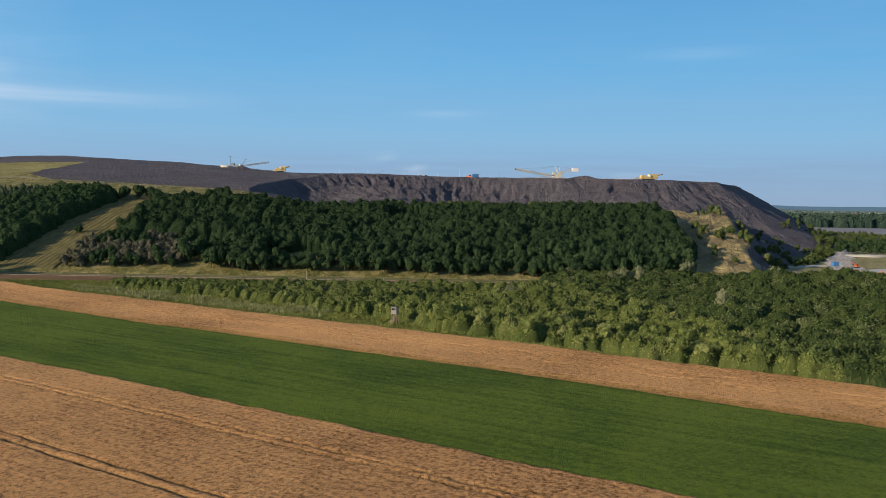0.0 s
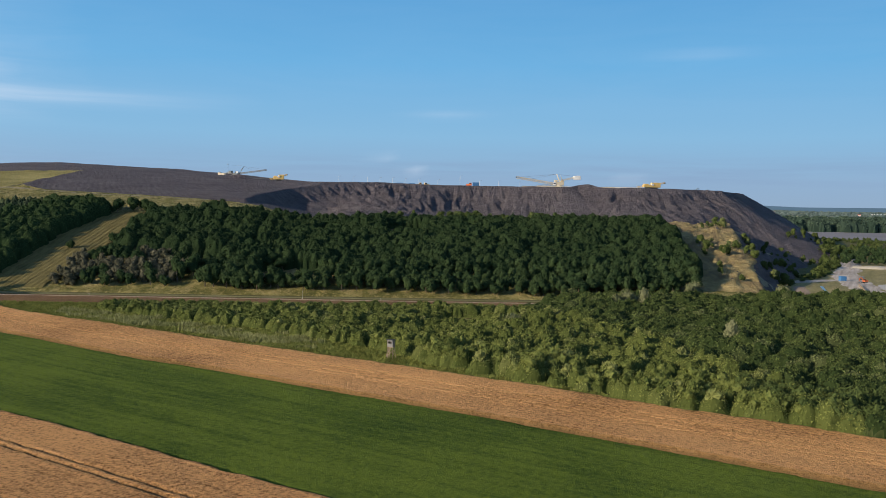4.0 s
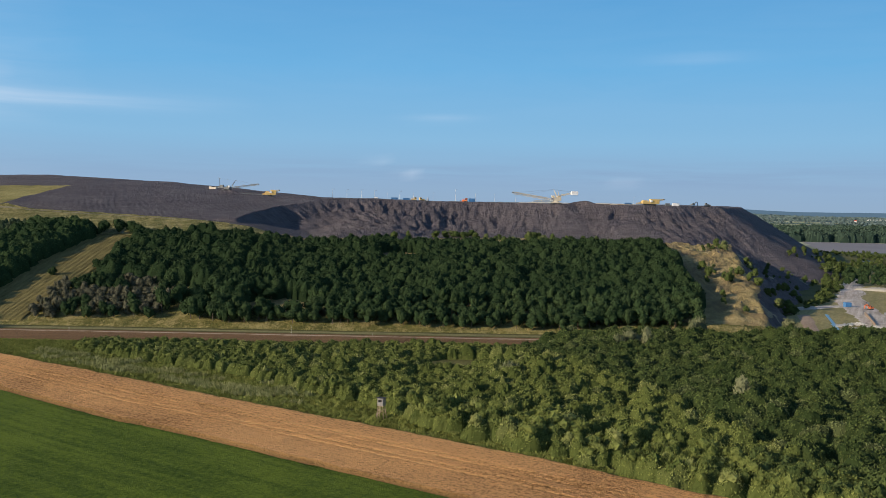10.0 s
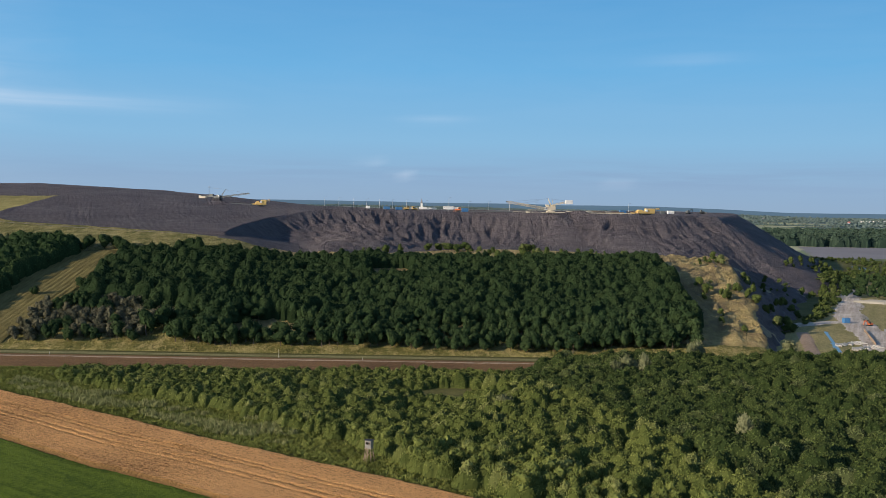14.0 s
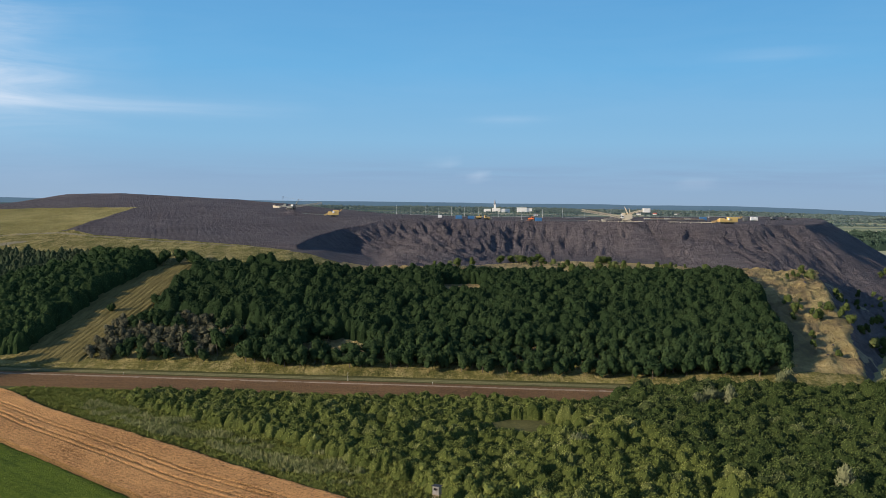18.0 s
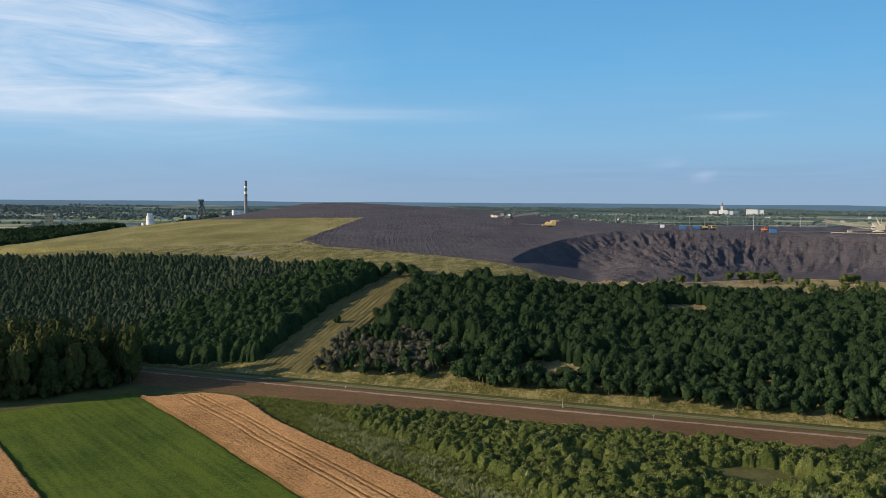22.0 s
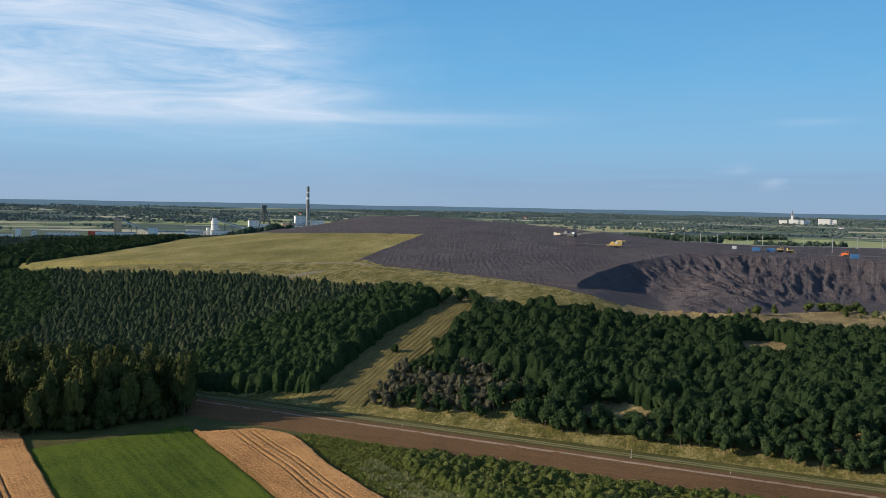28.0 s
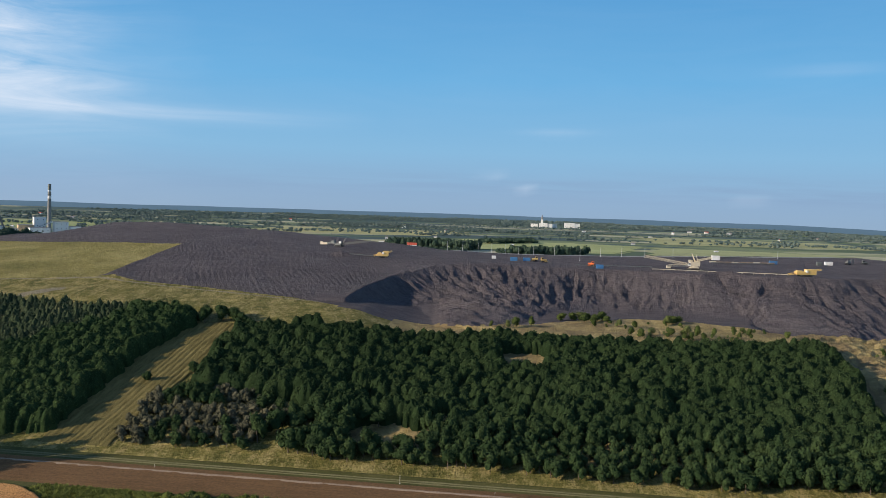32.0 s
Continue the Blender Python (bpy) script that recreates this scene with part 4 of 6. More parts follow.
shelf = np.concatenate([np.array([(4, 512), (8, 515), (12, 518), (16, 511), (20, 516), (-2, 508), (57, 517), (60, 519), (10, 505), (22, 508)]),
                        scatter([(-58, 452), (-20, 462), (30, 458), (100, 466), (112, 490), (60, 522), (14, 510), (-30, 478), (-58, 466)], 7.0, 75, keep=lambda x, y: vnoise(x / 11, y / 11, 76) > 0.6),
                        scatter([(118, 340), (150, 372), (190, 440), (250, 555), (330, 700), (318, 706), (240, 585), (180, 480), (135, 400), (108, 345)], 9.5, 19, keep=lambda x, y: vnoise(x / 22, y / 22, 4) > 0.48),
                        scatter([(112, 360), (120, 400), (135, 455), (160, 490), (150, 430), (125, 370)], 7.0, 20, keep=lambda x, y: vnoise(x / 9, y / 9, 6) > 0.5)])
size = r.uniform(1.6, 5.0, (len(shelf), 1)) * np.stack([r.uniform(0.75, 1.1, len(shelf)), r.uniform(0.8, 1.15, len(shelf))], 1)
size[:10] = (5.0, 2.9) + 0.3 * size[:10]
plant_out(plant_models("slope_shrub", BUSH_FINE, SMALL_TRUNK, LEAF_THICKET, BARK, "scattered green shrub on the bare slope", "shrub", "shrubs on the slopes"), shelf, size, 21)
foot = scatter([(150, 372), (185, 425), (225, 500), (262, 585), (330, 700), (345, 690), (285, 590), (235, 500), (196, 432), (165, 395), (150, 388)], 5.0, 22)
foot = np.concatenate([foot, scatter([(335, 680), (400, 690), (470, 850), (450, 930), (400, 905), (420, 860)], 8.0, 108, keep=lambda x, y: vnoise(x / 30, y / 30, 109) > 0.35)])
joined("foot_scrub", "green scrub along the foot of the black heap", "scrub", BUSH, foot, np.stack([r.uniform(3.0, 5.5, len(foot)), r.uniform(1.5, 4.5, len(foot))], 1), LEAF_THICKET, 23)
copse = scatter([(250, 528), (275, 520), (340, 520), (380, 640), (330, 660), (305, 640)], 7.0, 24)
copse = np.concatenate([copse, scatter([(262, 462), (268, 486), (296, 500), (300, 450)], 6.0, 25)])
joined("copse", "dense dark green copse beside the haul road", "wood", TALL_LIGHT, copse, np.stack([r.uniform(4.5, 6.5, len(copse)), r.uniform(4, 6.5, len(copse))], 1), LEAF, 26)
willow = np.array([(60, 276), (63, 279), (57, 274), (66, 277), (88, 300), (92, 304), (130, 322), (20, 232), (70, 205)], float)
size = np.stack([r.uniform(4.5, 6, len(willow)), r.uniform(6, 8.6, len(willow))], 1)
plant_out(plant_models("pale_willow", BUSH_FINE, SMALL_TRUNK, foliage("silver_willow_leaves", (0.07, 0.08, 0.035), (0.17, 0.17, 0.09)), BARK, "pale silvery willow standing over the scrub", "tree", "pale willows"), willow, size, 36)
under = scatter(TALL_WOOD, 4.0, 27, keep=lambda x, y: edge_distance(x, y, np.array(TALL_WOOD, float)) < 9)
under = under[under[:, 0] > -300]
joined("undergrowth", "dark undergrowth along the edge of tall trees", "undergrowth", BUSH, under, np.stack([r.uniform(4, 6, len(under)), r.uniform(3, 7, len(under))], 1), LEAF_TALL, 28)


# reeds and tall grass on the margin between wheat and scrub
def blades_model(seed, count, lean):
    r = np.random.default_rng(seed)
    vs, fs, ns = [], [], []
    for k in range(count):
        a, q = r.uniform(0, 6.28), math.sqrt(r.uniform()) * 0.5
        p = np.array([q * math.cos(a), q * math.sin(a), 0])
        tip = p + (lean * r.uniform(0.3, 1.2), lean * r.normal() * 0.6, r.uniform(0.6, 1.0))
        w = np.array([math.cos(a + 1.6), math.sin(a + 1.6), 0]) * 0.09
        vs += [p - w, p + w, tip]
        fs.append((3 * k, 3 * k + 1, 3 * k + 2))
        ns += [(r.normal() * 0.35, r.normal() * 0.35, 1.0)] * 3
    return np.array(vs), np.array(fs), np.array(ns)


REEDS = [blades_model(s, 26, 0.3) for s in range(4)]
MARGIN = ring_of(EDGE_C[:-1] + (0.5, 0.8), SCRUB_FRONT[::-1], [(-113, 285.5), (-150, 285.5)])
margin = scatter(MARGIN, 1.15, 29)
inward = (margin[:, 1] - edge_c(margin[:, 0])) * 0.848
pale = vnoise(margin[:, 0] / 7, margin[:, 1] / 4, 33) + np.interp(inward, [3.0, 7.0, 13.0, 18.0], [-0.5, 0.2, 0.15, -0.25]) + np.interp(margin[:, 0], [-125, -112, -40, -10], [-0.6, 0.1, 0.1, -0.5]) > 0.66
tall = margin[pale]
REED = foliage("pale_reeds", (0.11, 0.12, 0.036), (0.3, 0.295, 0.13))
SEDGE = foliage("green_sedge", (0.09, 0.105, 0.022), (0.22, 0.225, 0.06))
joined("reed_bed", "pale grey-green reeds between wheat and scrub", "reeds", REEDS, tall, np.stack([r.uniform(1.2, 2.0, len(tall)), r.uniform(0.9, 1.6, len(tall))], 1), REED, 34)
rest = margin[~pale]
joined("tall_grass", "rough green grass along the wheat field's edge", "grass", REEDS, rest, np.stack([r.uniform(1.2, 1.9, len(rest)), r.uniform(0.4, 0.9, len(rest))], 1), SEDGE, 35)

# ---- mown strip on the slope, with its windrow lines ----
sx, sy = np.meshgrid(np.arange(-181, -143, 0.5), np.arange(319, 430, 2.0), indexing="ij")
MOWN = np.array([(-177, 320), (-177, 355), (-176, 389), (-170, 426), (-145, 426), (-146, 383), (-150, 352), (-151, 320)], float)
d_mown = edge_distance(sx + 1.5 * fbm(sx, sy, 6, 2, 90), sy, MOWN)
drift = sx - 0.04 * (sy - 320) + 0.5 * fbm(sx, sy, 14, 2, 91)
rows = 0.15 - 0.5 * np.clip(np.cos(drift * 2 * np.pi / 2.3 + 2.0 * vnoise(sx / 9, sy / 40, 94)), 0, 1) ** 3 * (0.15 + 0.95 * vnoise(sx / 2, sy / 14, 93))
sz = height(sx, sy) + np.where(d_mown > 0, 0.28 + rows + 0.05 * fbm(sx, sy, 1.5, 2, 92), -0.4)
sf = grid_faces(*sx.shape)
sf = sf[(d_mown.ravel()[sf] > -2.5).all(1)]
used = np.unique(sf)
back = np.full(sx.size, -1)
back[used] = np.arange(len(used))
mown = new("mown_strip", mesh_from("mown_strip", np.stack([sx, sy, sz], -1).reshape(-1, 3)[used], back[sf], None, True, STUBBLE))
tagged(mown, "mown yellow-green grass strip with parallel hay lines", "mown strip", kind="structure")

# ---- sky backdrop ring with thin evening cirrus ----
az, up = np.meshgrid(np.radians(np.arange(-180, 180.1, 1.0)), np.concatenate([[-60, 0], np.linspace(40, 1430, 48)]), indexing="ij")
dg, el = np.degrees(az), np.degrees(np.arctan2(up, 4890))
fan = dg + 0.55 * (el - 9) + 2.6 * fbm(dg * 0.6, el * 2.2, 5.0, 3, 78)
veil = np.interp(fan, [-75, -50, -38, -33.5, -30.5, -27.5, -23, 40], [0.8, 1.0, 1.0, 0.9, 0.5, 0.14, 0.03, 0.04]) * np.interp(el, [3.5, 6.0, 7.2, 16], [0.06, 0.35, 1.0, 1.0])
streak = np.exp(-(((el - 6.3 - 0.012 * (dg + 40)) / 0.5) ** 2)) * np.interp(dg, [-80, -50, -24, -12], [0.9, 0.9, 0.75, 0.0])
puff = sum(s * np.exp(-(((dg - a) / w) ** 2 + ((el - b) / h) ** 2)) for a, b, w, h, s in
           ((-4.4, 3.35, 0.45, 0.22, 0.9), (-2.2, 2.45, 0.55, 0.25, 0.8), (12.5, 2.1, 0.9, 0.3, 0.4), (0.0, 6.3, 2.2, 0.25, 0.35), (17, 10.2, 3.0, 0.3, 0.3)))
low = np.exp(-(((el - 2.6) / 0.9) ** 2)) * np.interp(dg, [-60, -20, 10, 40], [0.2, 0.5, 1.0, 0.8])
n = Nodes("evening_sky_backdrop")
cc = n.add("ShaderNodeCombineXYZ")
n.link(n.attribute("azimuth"), cc.inputs[0])
n.link(n.attribute("elevation"), cc.inputs[1])


def stretched(sx, sy, turn):
    m = n.add("ShaderNodeMapping")
    m.inputs["Scale"].default_value, m.inputs["Rotation"].default_value = (sx, sy, 1), (0, 0, radians(turn))
    n.link(cc.outputs[0], m.inputs["Vector"])
    return m.outputs["Vector"]


blue = n.ramp(n.math("DIVIDE", n.attribute("elevation"), 16.0),
              [(0.0, (0.245, 0.345, 0.475)), (0.12, (0.235, 0.36, 0.52)), (0.3, (0.205, 0.405, 0.605)), (0.6, (0.125, 0.36, 0.62)), (0.95, (0.085, 0.29, 0.56))])
wisps = n.ramp(n.math("ADD", n.math("MULTIPLY", n.noise(stretched(0.07, 0.5, -9), 1.0, 8, 0.62, 1.4), 0.65), n.math("MULTIPLY", n.noise(stretched(0.03, 0.14, -6), 1.0, 5, 0.6, 0.8), 0.45)),
               [(0.38, 0.12), (0.7, 1.0)])
fac = n.math("MULTIPLY", wisps, n.attribute("veil"))
thin = n.math("MULTIPLY", n.ramp(n.noise(stretched(0.06, 1.2, 0), 1.0, 6, 0.6, 0.5), [(0.3, 0.25), (0.65, 1.0)]), n.attribute("streak"))
fac = n.math("MINIMUM", n.math("ADD", n.math("MULTIPLY", fac, 0.95), n.math("ADD", n.math("MULTIPLY", thin, 0.42), n.math("MULTIPLY", n.attribute("puff"), 0.35))), 0.85)
haze = n.math("MULTIPLY", n.ramp(n.noise(stretched(0.08, 1.6, 0), 1.0, 5, 0.6, 0.4), [(0.4, 0.0), (0.65, 0.45)]), n.attribute("low"))
colour = n.mix(fac, n.mix(haze, blue, (0.2, 0.29, 0.45)), (0.64, 0.7, 0.8))
glow = n.add("ShaderNodeEmission", Strength=0.94)
n.link(colour, glow.inputs["Color"])
soft = n.add("ShaderNodeMixShader")
n.link(n.math("SUBTRACT", 1.0, n.math("MULTIPLY", n.math("MAXIMUM", n.math("SUBTRACT", n.attribute("elevation"), 15.5), 0.0), 1.0)), soft.inputs[0])
n.link(n.add("ShaderNodeBsdfTransparent").outputs[0], soft.inputs[1])
n.link(glow.outputs[0], soft.inputs[2])
n.link(soft.outputs[0], n.tree.nodes["Material Output"].inputs["Surface"])
ring = np.stack([4890 * np.sin(az), 30 + 4890 * np.cos(az), up], -1).reshape(-1, 3)
sky_ring = new("sky_backdrop", mesh_from("sky_backdrop", ring, grid_faces(*az.shape), {
    "azimuth": dg.ravel(), "elevation": el.ravel(), "veil": veil.ravel(), "streak": streak.ravel(), "puff": puff.ravel(), "low": low.ravel()}, True, n.mat))
tagged(sky_ring, "blue evening sky with thin white cirrus", "sky", kind="structure")
sky_ring.visible_shadow = False

# far wooded rim of the plain: a backdrop glowing blue, painted distance haze
ra = np.radians(np.arange(-180, 180.05, 0.15))
top = np.interp(np.degrees(ra), [-180, -60, 15, 23, 60, 180], [52, 52, 52, 33, 33, 52]) + 3.0 * fbm(ra * 60, ra * 0, 5, 4, 77)
rim_v = np.concatenate([np.stack([4860 * np.sin(ra), 30 + 4860 * np.cos(ra), np.full(ra.shape, -5.0)], 1), np.stack([4860 * np.sin(ra), 30 + 4860 * np.cos(ra), top], 1)])
k = np.arange(len(ra) - 1)
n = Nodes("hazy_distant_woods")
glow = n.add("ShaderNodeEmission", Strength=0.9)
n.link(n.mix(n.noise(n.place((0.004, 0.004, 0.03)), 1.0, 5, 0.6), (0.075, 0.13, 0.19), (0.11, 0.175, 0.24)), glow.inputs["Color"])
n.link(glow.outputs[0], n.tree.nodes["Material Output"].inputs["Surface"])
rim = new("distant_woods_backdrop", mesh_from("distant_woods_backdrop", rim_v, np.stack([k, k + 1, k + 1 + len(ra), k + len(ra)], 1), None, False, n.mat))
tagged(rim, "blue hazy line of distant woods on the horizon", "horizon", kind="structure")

# ---- woods of the plain ----
FAR_A = [crown_arrays(s + 200, 30, 0.16, 2, 0.55, 1.0, -0.02) for s in range(5)]
# FAR_B normals lean upward to even out the shading, as haze would
FAR_B = [(v, f, 0.4 * m + (0, 0, 0.8)) for v, f, m in (crown_arrays(s + 220, 3, 0.3, 1, 0.62, 1.0, -0.25) for s in range(5))]
r = np.random.default_rng(31)
mine_side = np.concatenate([scatter([(-1150, 900), (-820, 560), (-640, 520), (-560, 900), (-700, 1060), (-900, 1120), (-1100, 1080)], 9, 40),
                            scatter([(-1185, 960), (-1245, 1120), (-1130, 1262), (-1000, 1335), (-890, 1310), (-900, 1125), (-1100, 1085)], 8, 44)])
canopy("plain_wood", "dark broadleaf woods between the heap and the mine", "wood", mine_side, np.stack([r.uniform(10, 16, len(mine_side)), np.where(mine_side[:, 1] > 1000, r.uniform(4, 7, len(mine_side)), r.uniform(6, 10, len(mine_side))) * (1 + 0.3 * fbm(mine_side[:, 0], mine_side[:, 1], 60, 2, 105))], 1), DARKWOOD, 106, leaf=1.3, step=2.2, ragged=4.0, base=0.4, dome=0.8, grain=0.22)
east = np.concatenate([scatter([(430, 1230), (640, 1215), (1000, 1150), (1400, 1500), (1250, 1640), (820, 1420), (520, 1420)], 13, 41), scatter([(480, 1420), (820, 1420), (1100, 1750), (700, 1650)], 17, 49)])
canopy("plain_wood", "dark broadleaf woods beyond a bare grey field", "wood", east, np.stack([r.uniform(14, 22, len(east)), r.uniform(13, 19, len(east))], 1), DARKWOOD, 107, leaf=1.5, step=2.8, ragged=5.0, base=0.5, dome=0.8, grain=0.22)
mid = np.concatenate([scatter(o, g, s) for o, g, s in (
    ([(-300, 1440), (-180, 1530), (-160, 1580), (-230, 1590), (-420, 1480)], 12, 42),
    ([(-120, 1560), (-20, 1600), (60, 1760), (0, 1790), (-60, 1700)], 12, 43),
    ([(-175, 2040), (-48, 2200), (-60, 2290), (-190, 2130)], 12, 50))])
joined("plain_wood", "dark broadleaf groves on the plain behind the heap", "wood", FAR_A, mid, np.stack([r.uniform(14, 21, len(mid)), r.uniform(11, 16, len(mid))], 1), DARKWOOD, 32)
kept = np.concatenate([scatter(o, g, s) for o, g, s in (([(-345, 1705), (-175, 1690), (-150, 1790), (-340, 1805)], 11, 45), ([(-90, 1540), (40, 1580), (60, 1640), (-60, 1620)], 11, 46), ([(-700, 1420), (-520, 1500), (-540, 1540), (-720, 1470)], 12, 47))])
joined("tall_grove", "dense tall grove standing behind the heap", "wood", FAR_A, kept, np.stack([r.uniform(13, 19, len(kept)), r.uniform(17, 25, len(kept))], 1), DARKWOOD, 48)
belts = []
for k in range(210):
    rad, a = math.sqrt(r.uniform(1900 ** 2, 4700 ** 2)), radians(r.uniform(-66, 42))
    cx, cy = rad * math.sin(a), 30 + rad * math.cos(a)
    long, wide, turn = r.uniform(60, 420) * (rad / 2500) ** 0.7, r.uniform(12, 60) * (rad / 2500) ** 1.3, r.normal() * 0.45
    m = int(long * wide / 240) + 8
    u, v = r.uniform(-1, 1, m) * long, r.uniform(-1, 1, m) * wide
    belts.append(np.stack([cx + u * math.cos(turn) - v * math.sin(turn), cy + u * math.sin(turn) + v * math.cos(turn)], 1))
belts = np.concatenate(belts)
for o in ([(-820, 1500), (900, 1500), (1000, 2350), (300, 2480), (-700, 2420)], [(-280, 1830), (120, 1800), (220, 2250), (-240, 2320)], [(180, 1640), (620, 1700), (680, 2150), (260, 2200)]):
    belts = belts[edge_distance(belts[:, 0], belts[:, 1], np.array(o, float)) < -5]
outside = edge_distance(belts[:, 0], belts[:, 1], np.array([(-1400, 1050), (-850, 1350), (-850, 1750), (-1500, 1600)], float)) < 0
belts = belts[outside]
joined("hedgerow_woods", "scattered hedgerows and groves across flat farmland", "grove", FAR_B, belts, np.stack([r.uniform(12, 20, len(belts)), r.uniform(7, 12, len(belts))], 1), HAZED_FARWOOD, 33)

# broad meadows and corn behind the heap
for outline, dark, light, lab in (
        ([(-620, 1180), (-330, 1120), (-300, 1380), (-560, 1500)], (0.17, 0.185, 0.08), (0.28, 0.29, 0.135), "light green meadow behind the heap"),
        ([(-760, 1750), (-420, 1640), (-330, 1950), (-700, 2150)], (0.2, 0.21, 0.08), (0.33, 0.33, 0.15), "pale yellow-green meadow behind the heap"),
        ([(-140, 1120), (260, 1080), (330, 1480), (-60, 1500)], (0.2, 0.21, 0.09), (0.33, 0.32, 0.155), "light green meadow behind the heap"),
        ([(-280, 1830), (120, 1800), (220, 2250), (-240, 2320)], (0.19, 0.21, 0.08), (0.32, 0.33, 0.15), "pale yellow-green meadow behind the heap"),
        ([(180, 1640), (620, 1700), (680, 2150), (260, 2200)], (0.19, 0.2, 0.09), (0.31, 0.31, 0.15), "light green meadow behind the heap"),
        ([(-1700, 1900), (-1150, 2050), (-1000, 2500), (-1650, 2400)], (0.16, 0.19, 0.07), (0.29, 0.3, 0.13), "pale green meadow beyond the mine"),
        ([(-900, 2300), (-380, 2420), (-300, 2800), (-880, 2760)], (0.22, 0.21, 0.09), (0.38, 0.34, 0.17), "pale corn field far beyond the heap"),
        ([(300, 2450), (900, 2550), (950, 2950), (300, 2900)], (0.2, 0.2, 0.09), (0.34, 0.32, 0.16), "pale corn field far beyond the heap")):
    ob = strip("far_field", outline, 0.3, crop("far_meadow", tuple(1.2 * v for v in dark), tuple(1.25 * v for v in light), 15.0, 0.2, 0.006, 0.05, 0.2, 0.3), 28.0, 0.1, 87, 12)
    co = np.zeros(len(ob.data.vertices) * 3, np.float32)
    ob.data.vertices.foreach_get("co", co)
    co = co.reshape(-1, 3)
    co[:, 2] += rise(co[:, 0], co[:, 1]) + 0.5
    ob.data.vertices.foreach_set("co", co.ravel())
    tagged(ob, lab, "field", kind="structure")

# ---- shapes for built things ----
def box(bm, c, s, turn=0.0, bevel=0.0):
    made = bmesh.ops.create_cube(bm, size=1)["verts"]
    bmesh.ops.transform(bm, matrix=Matrix.Translation(c) @ Matrix.Rotation(radians(turn), 4, "Z") @ Matrix.Diagonal((*s, 1)), verts=made)
    if bevel:
        edges = list({e for v in made for e in v.link_edges})
        bmesh.ops.bevel(bm, geom=edges, offset=bevel, segments=1, affect="EDGES")


def beam(bm, a, b, w, h=None):
    a, b = Vector(a), Vector(b)
    d = b - a
    made = bmesh.ops.create_cube(bm, size=1)["verts"]
    bmesh.ops.transform(bm, matrix=Matrix.Translation((a + b) / 2) @ d.to_track_quat("X", "Z").to_matrix().to_4x4() @ Matrix.Diagonal((d.length, w, h or w, 1)), verts=made)


def drum(bm, c, r0, r1, h, sides=16, lay=None):
    m = Matrix.Translation(c)
    if lay == "y":
        m = m @ Matrix.Rotation(radians(90), 4, "X")
    elif lay == "x":
        m = m @ Matrix.Rotation(radians(90), 4, "Y")
    bmesh.ops.create_cone(bm, cap_ends=True, segments=sides, radius1=r0, radius2=r1, depth=h, matrix=m)


def truss(bm, a, b, w, h, bays, t=0.25):
    """A lattice girder from a to b, w wide and h deep."""
    a, b = Vector(a), Vector(b)
    d = (b - a).normalized()
    side = d.cross(Vector((0, 0, 1))).normalized() * (w / 2)
    lift = side.cross(d).normalized() * (h / 2)
    for sy in (-1, 1):
        for sz in (-1, 1):
            beam(bm, a + side * sy + lift * sz, b + side * sy + lift * sz, t)
    for k in range(bays):
        p, q = a.lerp(b, k / bays), a.lerp(b, (k + 1) / bays)
        for s in (-1, 1):
            beam(bm, p + side * s - lift, q + side * s + lift, t * 0.7)
            beam(bm, p + side * s - lift, p + side * s + lift, t * 0.7)


def shape(*steps):
    """A bmesh from (function, arguments...) steps."""
    bm = bmesh.new()
    for f, *args in steps:
        f(bm, *args)
    return bm


def thing(name, at, label, category, group="", turn=0.0, kind=""):
    ob = new(name)
    ob.matrix_basis = Matrix.Translation(at) @ Matrix.Rotation(radians(turn), 4, "Z")
    return tagged(ob, label, category, group, kind)


def on_heap(x, y, dz=0.0):
    return (x, y, float(height(x, y)) + dz)


CREAM = plain("cream_machine_paint", (0.6, 0.52, 0.38), 0.5)
YELLOW = plain("yellow_machine_paint", (0.68, 0.46, 0.16), 0.5)
ORANGE = plain("orange_paint", (0.7, 0.17, 0.05), 0.5)
STEEL = plain("weathered_steel", (0.17, 0.18, 0.17), 0.6, 0.4)
RUBBER = plain("black_rubber", (0.03, 0.03, 0.03), 0.85)
WHITE = plain("white_paint", (0.75, 0.74, 0.71), 0.6)
BLUE = plain("blue_container_paint", (0.06, 0.18, 0.36), 0.6)
GLASS = plain("dark_window_glass", (0.03, 0.035, 0.04), 0.08, 0.0, 0.1)
CONCRETE = plain("pale_concrete", (0.5, 0.48, 0.44), 0.9, 0.0, 0.3, 6)
BUFF = plain("ochre_cladding", (0.6, 0.42, 0.25), 0.8, 0.0, 0.2, 6)
REDROOF = plain("red_roof", (0.5, 0.1, 0.06), 0.8, 0.0, 0.2, 4)
PLASTER = plain("white_plaster", (0.76, 0.74, 0.7), 0.85, 0.0, 0.15, 6)
GREYROOF = plain("grey_roofing", (0.26, 0.25, 0.25), 0.85, 0.0, 0.3, 6)
TIMBER = plain("weathered_timber", (0.3, 0.22, 0.15), 0.9)
BOARD = plain("pale_boards", (0.48, 0.44, 0.38), 0.9)
GREYBOARD = plain("grey_boards", (0.22, 0.205, 0.19), 0.9)
FELT = plain("black_roof_felt", (0.05, 0.05, 0.052), 0.9)


